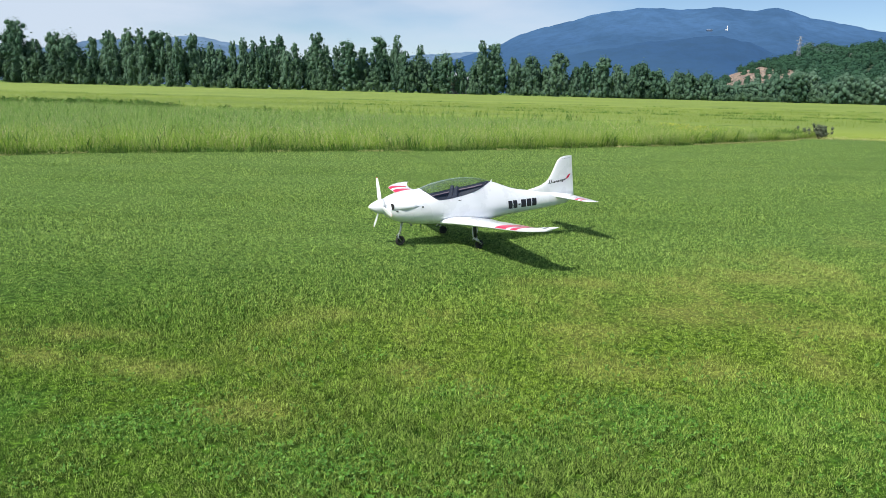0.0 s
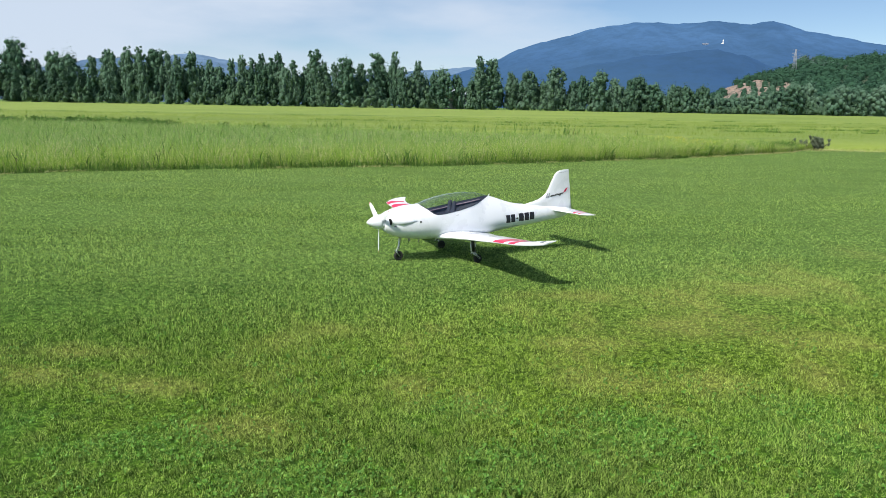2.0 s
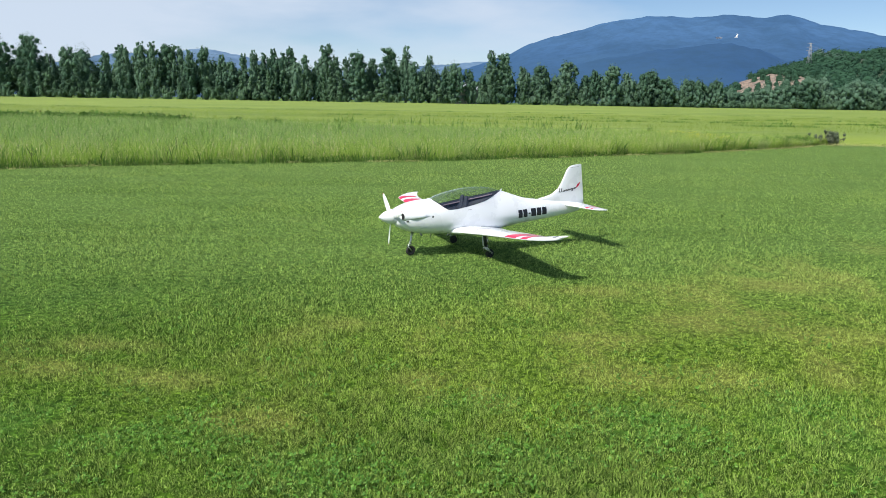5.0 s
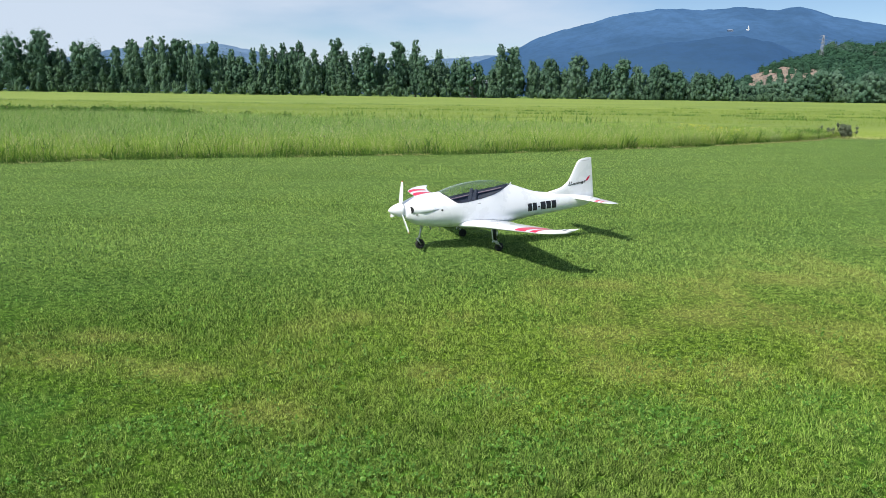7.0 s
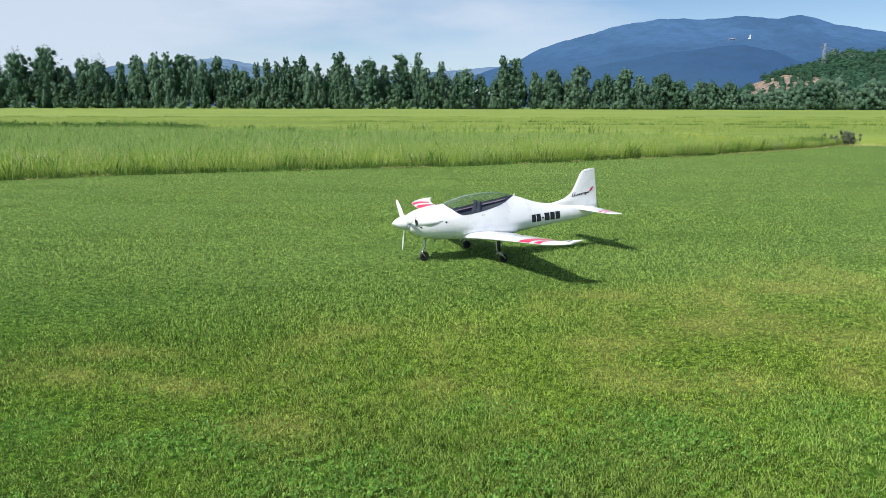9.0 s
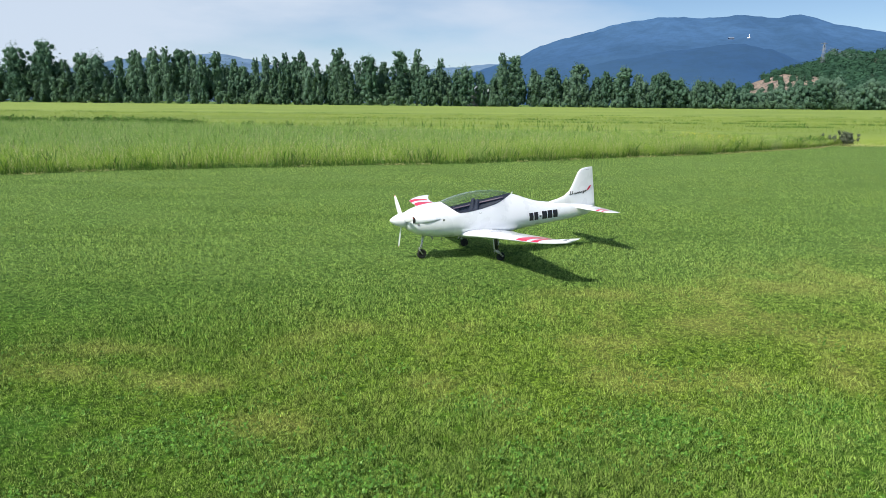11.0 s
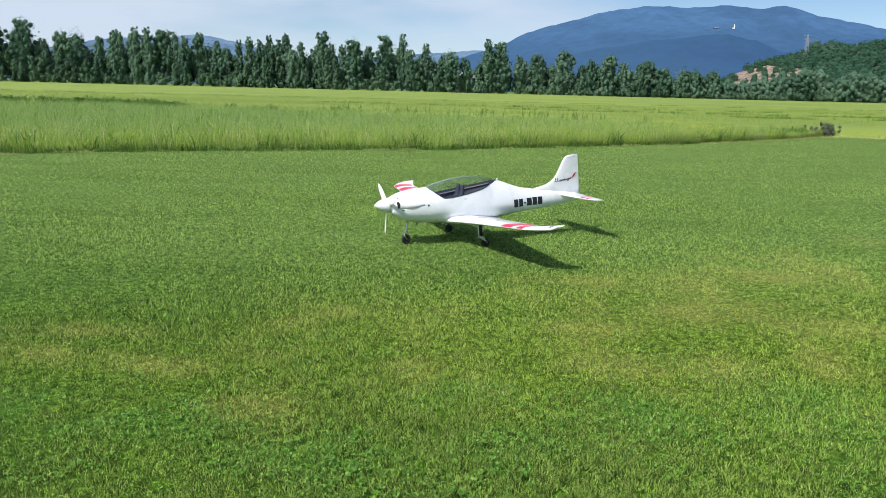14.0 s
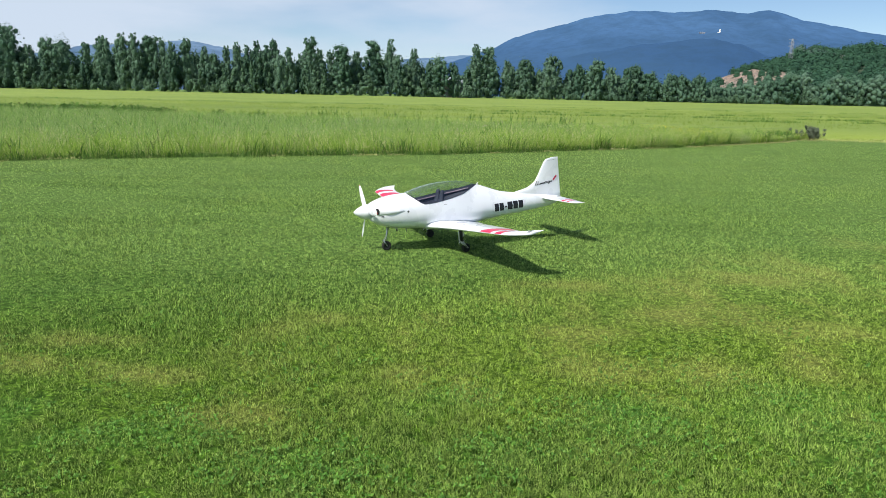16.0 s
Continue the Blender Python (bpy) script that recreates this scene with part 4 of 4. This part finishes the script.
def fuselage_rings():
    xs = sorted(set(np.round(np.concatenate([np.linspace(-1.445, -0.4, 30), np.linspace(-0.38, CANOPY_BACK, 4), np.linspace(CANOPY_BACK, CANOPY_FRONT, 44), np.linspace(CANOPY_FRONT, 0.935, 22)]), 4)))
    rings = []
    for x in xs:
        cut = sill_angle(x) if CANOPY_BACK <= x <= CANOPY_FRONT else radians(80)
        low = [-math.pi / 2 + (cut + math.pi / 2) * k / N_LOW for k in range(N_LOW)]
        up = [cut + (math.pi / 2 - cut) * k / N_UP for k in range(N_UP + 1)]
        half = [skin_point(x, a) for a in low + up]
        rings.append(half + [(p[0], -p[1], p[2]) for p in reversed(half[1:-1])])
    return xs, rings


def foil(x_front, x_back, y, z, thick, tilt=0.0, n=14, upright=False):
    """A closed wing section from the leading to the trailing edge and back."""
    chord = x_front - x_back
    pts = []
    for side in (1, -1):
        ks = range(n + 1) if side == 1 else range(n - 1, 0, -1)
        for k in ks:
            c = 0.5 * (1 - math.cos(math.pi * k / n))
            t = thick * chord * 5 * (0.2969 * math.sqrt(c) - 0.126 * c - 0.3516 * c * c + 0.2843 * c ** 3 - 0.1015 * c ** 4)
            off = side * t * (1.15 if side == 1 else 0.85)
            if upright:
                pts.append((x_front - chord * c, y + side * t, z))
            else:
                pts.append((x_front - chord * c, y, z + off + tilt * c))
    return pts


WING_Y = (0.10, 0.20, 0.30, 0.62, 1.15, 1.42, 1.52, 1.60, 1.65, 1.675)
WING_LE = (0.39, 0.345, 0.315, 0.288, 0.286, 0.280, 0.268, 0.205, 0.130, 0.075)
WING_TE = (-0.300, -0.285, -0.255, -0.185, -0.055, 0.010, 0.002, -0.025, -0.055, -0.070)
WING_Z = (0.247, 0.253, 0.263, 0.300, 0.359, 0.388, 0.398, 0.404, 0.409, 0.412)
WING_T = (0.16, 0.145, 0.135, 0.13, 0.12, 0.12, 0.13, 0.15, 0.19, 0.17)
WING_TILT = (-0.012, -0.012, -0.012, -0.008, 0.002, 0.004, 0.008, 0.020, 0.028, 0.030)


def wing_values(y):
    return tuple(float(np.interp(y, WING_Y, s)) for s in (WING_LE, WING_TE, WING_Z, WING_T, WING_TILT))


def wing_ring(y, side):
    le, te, z, t, tilt = wing_values(y)
    return [(p[0], p[1] * side, p[2]) for p in foil(le, te, y, z, t, tilt)]


def wing_top(y, c, side, lift=0.002):
    le, te, z, t, tilt = wing_values(y)
    chord = le - te
    h = t * chord * 5 * (0.2969 * math.sqrt(c) - 0.126 * c - 0.3516 * c * c + 0.2843 * c ** 3 - 0.1015 * c ** 4) * 1.15
    return (le - chord * c + (0.002 if c < 0.01 else 0), y * side, z + h + tilt * c + lift)


def patch(point, nu, nv):
    """A thin skin patch: point(u, v) for u and v from 0 to 1."""
    rows = [[point(i / nu, j / nv) for j in range(nv + 1)] for i in range(nu + 1)]
    return loft(rows, closed=False)


def build_wing(airplane, side):
    ys = sorted(set(np.round(np.concatenate([np.linspace(0.10, 1.42, 26), np.linspace(1.42, 1.675, 14)]), 4)))
    wing = part("wing", *loft([wing_ring(y, side) for y in ys]), WHITE, airplane, "white wing with red stripes and upturned tip")
    for a0, a1, b0, b1 in ((1.14, 1.33, 1.25, 1.37), (1.40, 1.50, 1.46, 1.51)):
        def point(u, v, a0=a0, a1=a1, b0=b0, b1=b1):
            c = 0.002 + 0.86 * u
            bend = u ** 0.8
            return wing_top((a0 + (a1 - a0) * v) * (1 - bend) + (b0 + (b1 - b0) * v) * bend, c, side)
        part("red_stripe", *patch(point, 16, 5), RED, wing, "red oblique stripe")
    def lens(u, v):
        return wing_top(1.652 + 0.014 * v, 0.10 + 0.30 * u, side, 0.003)
    part("tip_light", *patch(lens, 6, 3), LENS, wing, "grey wing tip light cover")


def build_tail(airplane):
    zs = (0.44, 0.50, 0.532, 0.552, 0.572, 0.600, 0.640, 0.700, 0.780, 0.850, 0.880, 0.896, 0.905, 0.909)
    front = (-0.70, -0.76, -0.83, -0.92, -0.985, -1.035, -1.085, -1.122, -1.160, -1.194, -1.222, -1.262, -1.315, -1.370)
    rings = []
    for z, x in zip(zs, front):
        back = -1.458 + (z - 0.439) * 0.138
        rings.append(foil(x, back, 0, z, float(np.interp(z, (0.44, 0.6, 0.88, 0.91), (0.06, 0.085, 0.09, 0.05))), upright=True))
    fin = part("fin", *loft(rings), WHITE, airplane)

    def fin_side(x, z, lift=0.0025):
        f = float(np.interp(z, zs, front))
        back = -1.458 + (z - 0.439) * 0.138
        t = float(np.interp(z, (0.44, 0.6, 0.88, 0.91), (0.06, 0.085, 0.09, 0.05)))
        c = min(max((f - x) / (f - back), 0.001), 1)
        return t * (f - back) * 5 * (0.2969 * math.sqrt(c) - 0.126 * c - 0.3516 * c * c + 0.2843 * c ** 3 - 0.1015 * c ** 4) + lift

    # the name on the fin: slanted dark strokes, and a red feather
    strokes = ((-1.086, 0.050, 0.009), (-1.112, 0.044, 0.008), (-1.143, 0.022, 0.018), (-1.176, 0.022, 0.024), (-1.210, 0.024, 0.008), (-1.230, 0.022, 0.020), (-1.262, 0.034, 0.014), (-1.292, 0.022, 0.018))
    for k, (x, h, w) in enumerate(strokes):
        base = 0.588 + (-1.083 - x) * 0.16 - (0.014 if k == 6 else 0)
        for bar in range(2 if w > 0.012 else 1):
            def point(u, v, x=x - bar * (w - 0.004), base=base, h=h):
                px, pz = x - 0.0085 * v - 0.012 * u, base + h * u
                return (px, fin_side(px, pz), pz)
            part("name_stroke", *patch(point, 4, 1), BLACK, fin)
    def joiner(u, v):
        px, pz = -1.080 - 0.230 * u, 0.592 + 0.037 * u + 0.005 * v + 0.004 * math.sin(u * 38)
        return (px, fin_side(px, pz), pz)
    part("name_stroke", *patch(joiner, 40, 1), BLACK, fin)
    def feather(u, v):
        w = 0.013 * math.sin(math.pi * (0.12 + 0.8 * u)) * (v - 0.5) * 2
        px, pz = -1.330 - 0.052 * u + w * 0.7, 0.640 + 0.058 * u + w * 0.6
        return (px, fin_side(px, pz, 0.003), pz)
    part("feather_mark", *patch(feather, 8, 2), RED, fin, "red feather mark")
    def cap_line(u, v):
        px, pz = -1.235 - 0.13 * u, 0.868 + 0.012 * u + 0.003 * v
        return (px, fin_side(px, pz, 0.001), pz)
    part("tip_gap", *patch(cap_line, 6, 1), GREY, fin)

    stab_y, stab_le, stab_te, stab_z = (0.0, 0.30, 0.50, 0.56, 0.585), (-1.15, -1.185, -1.212, -1.25, -1.31), (-1.445, -1.405, -1.376, -1.368, -1.362), (0.447, 0.450, 0.452, 0.453, 0.454)
    for side in (1, -1):
        rings = []
        for y in (0.0, 0.1, 0.2, 0.3, 0.4, 0.5, 0.53, 0.56, 0.575, 0.585):
            rings.append([(p[0], p[1] * side, p[2]) for p in foil(float(np.interp(y, stab_y, stab_le)), float(np.interp(y, stab_y, stab_te)), y, float(np.interp(y, stab_y, stab_z)), 0.085)])
        stab = part("tailplane", *loft(rings), WHITE, airplane, "white tailplane with thin red stripes")
        for y0, w in ((0.37, 0.045), (0.455, 0.03)):
            def point(u, v, y0=y0, w=w, side=side):
                y = y0 - 0.06 * u + w * (1 - 0.5 * u) * v
                f, b = float(np.interp(y, stab_y, stab_le)), float(np.interp(y, stab_y, stab_te))
                c = 0.003 + 0.9 * u
                t = 0.085 * (f - b) * 5 * (0.2969 * math.sqrt(c) - 0.126 * c - 0.3516 * c * c + 0.2843 * c ** 3 - 0.1015 * c ** 4) * 1.15
                return (f - (f - b) * c, y * side, float(np.interp(y, stab_y, stab_z)) + t + 0.002)
            part("red_stripe", *patch(point, 10, 3), RED, stab, "thin red stripe")


def build_fuselage(airplane):
    xs, rings = fuselage_rings()
    v, f = loft(rings)
    n = len(rings[0])
    body, glass = [], []
    for face in f:
        ring, col = min(face) // n, min(i % n for i in face)
        cols = sorted(i % n for i in face)
        mid_col = cols[0] if cols[-1] - cols[0] < n / 2 else cols[-1]
        upper = N_LOW <= mid_col < N_LOW + 2 * N_UP
        x = sum(v[i][0] for i in face) / len(face)
        (glass if len(face) == 4 and upper and CANOPY_BACK < x < CANOPY_FRONT else body).append(face)
    fuselage = part("fuselage", v, body, WHITE, airplane, "smooth white fuselage with pointed nose")
    canopy = part("canopy", v, glass, GLASS, airplane, "clear bubble canopy")
    for ob in (fuselage, canopy):
        bm = bmesh.new()
        bm.from_mesh(ob.data)
        bmesh.ops.delete(bm, geom=[w for w in bm.verts if not w.link_faces], context="VERTS")
        bm.to_mesh(ob.data)
        bm.free()
    # rim along the canopy's edge
    rim = []
    for x in np.linspace(CANOPY_BACK + 0.01, CANOPY_FRONT - 0.004, 40):
        rim.append(skin_point(x, sill_angle(x)))
    loop = rim + [(p[0], -p[1], p[2]) for p in reversed(rim)]
    part("canopy_rim", *tube(loop + loop[:1], [0.0045] * (len(loop) + 1), 6), INTERIOR, canopy, "dark canopy rim")
    # cockpit tub below the rim
    rows = []
    for x in np.linspace(CANOPY_BACK + 0.02, CANOPY_FRONT - 0.02, 26):
        p = skin_point(x, sill_angle(x))
        floor = min(p[2] - 0.012, float(np.interp(x, (-0.29, -0.15, -0.05, 0.35, 0.42, 0.5), (0.56, 0.48, 0.43, 0.42, 0.475, 0.53))))
        y = max(p[1] - 0.006, 0.004)
        rows.append([(x, y, p[2] - 0.003), (x, y * 0.93, p[2] - 0.012), (x, y * 0.86, floor), (x, 0, floor - 0.002), (x, -y * 0.86, floor), (x, -y * 0.93, p[2] - 0.012), (x, -y, p[2] - 0.003)])
    tub = part("cockpit_tub", *loft(rows, closed=False), INTERIOR, airplane, "dark navy cockpit interior")
    for side in (1, -1):
        line = []
        for x in np.linspace(0.36, -0.24, 14):
            p = skin_point(x, sill_angle(x))
            line.append((x, side * (p[1] * 0.90 - 0.012), p[2] - 0.022))
        part("side_trim", *tube(line, [0.007] * 14, 6), TRIM, tub, "mauve cockpit side trim")
    part("instrument_panel", *loft([[(0.42 + dx, y * w, z) for y, z in ((-0.15, 0.44), (-0.14, 0.485), (-0.06, 0.50), (0.06, 0.50), (0.14, 0.485), (0.15, 0.44))] for dx, w in ((0.0, 1.0), (0.05, 0.92))]), INTERIOR, tub)
    for side in (1, -1):
        seat = []
        for z, x, w, d in ((0.42, 0.10, 0.068, 0.045), (0.49, 0.085, 0.066, 0.030), (0.53, 0.078, 0.056, 0.026), (0.556, 0.076, 0.044, 0.024), (0.584, 0.074, 0.042, 0.022), (0.600, 0.073, 0.032, 0.018), (0.607, 0.072, 0.014, 0.008)):
            seat.append([(x + 0.05 + d * math.cos(t), side * 0.048 + w * 0.62 * math.sin(t), z) for t in (2 * math.pi * k / 12 for k in range(12))])
        part("seat", *loft(seat), INTERIOR, tub, "dark seat back with headrest")
    # air intake cheek with its dark mouth on each side of the nose
    for side in (1, -1):
        cheek = []
        for x, w, h, y in ((0.909, 0.027, 0.036, 0.114), (0.898, 0.035, 0.045, 0.113), (0.86, 0.042, 0.046, 0.116), (0.79, 0.044, 0.040, 0.138), (0.70, 0.030, 0.028, 0.160), (0.62, 0.012, 0.012, 0.178)):
            skew = 0.55 * max(0.0, min(1.0, (x - 0.78) / 0.11))
            cheek.append([(x - skew * w * (1 + math.cos(t)), side * (y + w * math.cos(t)), 0.432 + h * math.sin(t)) for t in (2 * math.pi * k / 20 for k in range(20))])
        blister = part("intake_cheek", *loft(cheek), WHITE, airplane, "white air intake blister")
        mouth = [(0.9125 - 0.55 * (0.027 + 0.004 + 0.026 * math.cos(t)), side * (0.118 + 0.026 * math.cos(t)), 0.432 + 0.035 * math.sin(t)) for t in (2 * math.pi * k / 16 for k in range(16))]
        part("intake_mouth", [(0.8955, side * 0.118, 0.432)] + mouth, [(0, 1 + k, 1 + (k + 1) % 16) for k in range(16)], HOLE, blister, "dark intake mouth")
    for x, z, r, m, name in ((0.585, 0.427, 0.0125, GREY, "fuel_port"), (0.585, 0.427, 0.0065, DARK_STEEL, "port_cap")):
        y = side_y(x, z) + (0.002 if name == "fuel_port" else 0.004)
        ring = [(x + r * math.cos(t), y, z + r * math.sin(t)) for t in (2 * math.pi * k / 14 for k in range(14))]
        part(name, [(x, y + 0.001, z)] + ring, [(0, 1 + k, 1 + (k + 1) % 14) for k in range(14)], m, fuselage)
    def flush(x0, x1, z0, z1, lift=0.003):
        def point(u, v):
            x, z = x0 + (x1 - x0) * u, z0 + (z1 - z0) * v
            return (x, side_y(x, z) + lift, z)
        return patch(point, 4, 2)
    part("cowl_slot", *flush(0.835, 0.858, 0.379, 0.389, 0.006), HOLE, fuselage, "dark cooling slot")
    part("canopy_latch", *flush(0.150, 0.185, 0.4785, 0.4835), DARK_STEEL, fuselage, "dark canopy latch")
    # registration on the side: plain dark bars of the marks' size
    for x0, x1, z0, z1 in ((-0.474, -0.533, 0.0, 0.084), (-0.545, -0.604, 0.0, 0.084), (-0.617, -0.648, 0.028, 0.043), (-0.660, -0.730, 0.0, 0.084), (-0.742, -0.806, 0.0, 0.084), (-0.818, -0.882, 0.0, 0.084)):
        base = 0.350 + (-0.48 - x0) * 0.035
        part("registration_bar", *flush(x0, x1, base + z0, base + z1), BLACK, fuselage, "black registration bar")
    part("antenna", *tube([(-0.325, 0, 0.640), (-0.335, 0, 0.662)], [0.008, 0.004], 8), WHITE, fuselage)
    part("exhaust_stub", *tube([(0.66, 0.05, 0.24), (0.645, 0.05, 0.205)], [0.011, 0.010], 8), GREY, fuselage)
    part("drain_tube", *tube([(0.55, 0.06, 0.23), (0.545, 0.06, 0.190)], [0.005, 0.004], 6), GREY, fuselage)


def wheel(name, radius, width, parent, at):
    """A keyed wheel: tyre, rim and hub, turning about its y axis."""
    rings = []
    for k in range(28):
        t = 2 * math.pi * k / 28
        ring = []
        for j in range(10):
            s = 2 * math.pi * j / 10
            r = radius * 0.74 + radius * 0.26 * math.cos(s)
            ring.append((r * math.cos(t), width / 2 * math.sin(s), r * math.sin(t)))
        rings.append(ring)
    v, f = loft(rings + rings[:1], caps=False)
    tyre = part(name, v, f, RUBBER, parent, "black rubber wheel")
    tyre.location = at
    prof = ((0.0, 0.44), (0.14, 0.44), (0.18, 0.24), (0.40, 0.26), (0.48, 0.40), (0.52, 0.30))
    ring = []
    for r, h in prof:
        ring.append([(radius * max(r, 0.01) * math.cos(t), h * width, radius * max(r, 0.01) * math.sin(t)) for t in (2 * math.pi * k / 18 for k in range(18))])
    back = [[(p[0], -p[1], p[2]) for p in rr] for rr in reversed(ring)]
    part("rim", *loft(ring + back), DARK_STEEL, tyre, "dark wheel rim")
    return tyre


def build_gear(airplane):
    leg = part("nose_gear_leg", *tube([(0.742, 0.010, 0.26), (0.752, 0.010, 0.15), (0.762, 0.010, 0.115)], [0.0085, 0.0085, 0.008], 10), STEEL, airplane, "polished nose gear leg")
    part("drag_strut", *tube([(0.705, -0.012, 0.26), (0.772, -0.006, 0.105)], [0.006, 0.006], 8), STEEL, leg)
    part("fork", *joined(tube([(0.762, 0.0, 0.118), (0.785, 0.026, 0.095), (0.752, 0.028, 0.052)], [0.008, 0.007, 0.006], 8), tube([(0.762, 0.0, 0.118), (0.785, -0.026, 0.095), (0.752, -0.028, 0.052)], [0.008, 0.007, 0.006], 8), tube([(0.752, -0.030, 0.052), (0.752, 0.032, 0.052)], [0.007, 0.007], 8)), STEEL, leg)
    part("spring", *tube([(0.758, 0.010, 0.135), (0.764, 0.010, 0.110)], [0.013, 0.013], 10), STEEL, leg)
    wheels = [wheel("nose_wheel", 0.052, 0.034, airplane, (0.750, 0, 0.048))]
    for side in (1, -1):
        y = 0.425 * side
        leg = part("main_gear_leg", *tube([(0.105, y, 0.30), (0.090, y, 0.17), (0.083, y, 0.105)], [0.019, 0.017, 0.015], 12), DARK_STEEL, airplane, "black main gear leg with polished strut")
        part("oleo", *tube([(0.072, y + 0.012 * side, 0.24), (0.066, y + 0.012 * side, 0.12)], [0.008, 0.008], 8), STEEL, leg)
        part("trailing_link", *joined(tube([(0.105, y + 0.004, 0.118), (0.020, y + 0.030 * side, 0.048)], [0.012, 0.009], 8), tube([(0.105, y + 0.004, 0.118), (0.115, y, 0.080)], [0.009, 0.006], 8)), STEEL, leg, "polished trailing link")
        part("damper", *tube([(0.085, y, 0.13), (0.050, y + 0.028 * side, 0.075)], [0.010, 0.009], 8), STEEL, leg)
        part("retract_housing", *tube([(0.098, y - 0.034 * side, 0.27), (0.086, y - 0.034 * side, 0.120)], [0.017, 0.014], 10), WHITE, leg, "white strut housing on the inner side")
        wheels.append(wheel("main_wheel", 0.047, 0.036, airplane, (0.032, y, 0.043)))
    return wheels


HUB = (0.955, 0.0, 0.420)


def build_propeller(airplane):
    disc = [[(x, r * math.cos(t), r * math.sin(t)) for t in (2 * math.pi * k / 28 for k in range(28))] for x, r in ((-0.022, 0.070), (-0.020, 0.079), (-0.010, 0.080), (-0.008, 0.074))]
    prop = part("propeller", *loft(disc), WHITE, airplane, "white three-bladed propeller with red tips, turning")
    prop.location = HUB
    prof = ((-0.008, 0.0785), (0.02, 0.076), (0.055, 0.067), (0.09, 0.052), (0.12, 0.034), (0.142, 0.016), (0.152, 0.003))
    part("spinner", *loft([[(x, r * math.cos(t), r * math.sin(t)) for t in (2 * math.pi * k / 28 for k in range(28))] for x, r in prof]), WHITE, prop, "white pointed spinner")
    for k in range(3):
        turn = Matrix.Rotation(2 * math.pi * k / 3, 3, "X")
        def rings(r0, r1, count):
            out = []
            for i in range(count + 1):
                r = r0 + (r1 - r0) * i / count
                chord = float(np.interp(r, (0.05, 0.09, 0.15, 0.23, 0.276, 0.300, 0.314), (0.036, 0.058, 0.068, 0.060, 0.048, 0.034, 0.010)))
                twist = radians(float(np.interp(r, (0.05, 0.15, 0.28), (26, 13, 7))))
                thick = float(np.interp(r, (0.05, 0.15, 0.28), (0.013, 0.008, 0.004)))
                ring = []
                for j in range(14):
                    s = 2 * math.pi * j / 14
                    a, b = chord / 2 * math.cos(s), thick / 2 * math.sin(s)
                    p = Vector((a * math.sin(twist) + b * math.cos(twist) + 0.018, -a * math.cos(twist) + b * math.sin(twist), r))
                    ring.append(tuple(turn @ p))
                out.append(ring)
            return out
        part("blade", *loft(rings(0.05, 0.303, 16)), WHITE, prop)
        part("blade_tip", *loft(rings(0.303, 0.314, 3)), RED_TIP, prop, "red blade tip")
    return prop


def build_airplane():
    airplane = new("model_airplane")
    tagged(airplane, "large white low-wing model airplane with red stripes standing on grass", "model airplane")
    build_fuselage(airplane)
    for side in (1, -1):
        build_wing(airplane, side)
    build_tail(airplane)
    wheels = build_gear(airplane)
    return airplane, wheels, build_propeller(airplane)


build_ground()
build_mountains()
build_hill()
build_woods()
build_barn()
airplane, wheels, propeller = build_airplane()
build_shrub()
build_field()
build_meadow()
build_lawn()
build_clover()


def motions():
    base = pose(0.2588, 7.8499, 0.0, 0, 0, 206.5)
    rolled = [(0.0, 0.0), (15.3, 0.0), (15.5, 0.006), (15.7, 0.024), (15.85, 0.052), (16.0, 0.090)]
    # the nose dips a little as the airplane starts to roll
    dip = {15.7: 0.2, 15.85: 0.45, 16.0: 0.75}
    walk(airplane, [(t, base @ pose(d + 0.5, 0, 0, 0, dip.get(t, 0.0), 0) @ pose(-0.5, 0, 0)) for t, d in rolled])
    for w in wheels:
        at = Vector(w.location)
        walk(w, [(t, Matrix.Translation(at) @ Matrix.Rotation(d / 0.05, 4, "Y")) for t, d in rolled])
    # blade angle from upright at each tenth of a second; any blade serves, so the angles repeat every 120 degrees
    first = [22, 30, 48, 40, 80, 8, 112, 15, 18, 33, 82, 90, 10, 18, 32, 42, 40, 55, 42, 48, 58, 8, 10, 18, 28, 10, 75, 58, 65, 65, 88, 34, 46, 82, 105, 10, 8, 0, 15, 30, 32, 60, 95]
    second = [56, 102, 105, 105, 85, 68, 115, 110, 8, 14, 32, 38, 22, 33, 10, 16, 40, 34, 62, 80, 0, 12, 5, 0, 8, 34, 34, 47, 26, 20, 14, 20, 17, 12, 64]
    third = [36, 28, 40, 32, 56, 50, 30, 38, 28, 28, 36, 28, 30, 10, 10, 18, 2, 35, 15, 12, 80, 105, 52, 26, 66, 33, 0, 82, 105, 38, 12, 0, 24, 28, 30, 15, 115, 24, 56, 44, 112, 28, 36]
    seen = [(0.1 * i, a) for i, a in enumerate(first)]
    seen += [(4.2 + 0.1 * i, (95 + 24 * i) % 120) for i in range(1, 21)]
    seen += [(6.3 + 0.1 * i, a) for i, a in enumerate(second)]
    seen += [(9.7 + 0.1 * i, (64 + 26 * i) % 120) for i in range(1, 21)]
    seen += [(11.8 + 0.1 * i, a) for i, a in enumerate(third)]
    rows, total = [], seen[0][1]
    last = seen[0][1]
    for t, a in seen:
        step = (a - last) % 120
        total += step if step < 85 else step - 120
        last = a
        rows.append((t, Matrix.Translation(HUB) @ Matrix.Rotation(radians(total), 4, "X")))
    walk(propeller, rows)


motions()
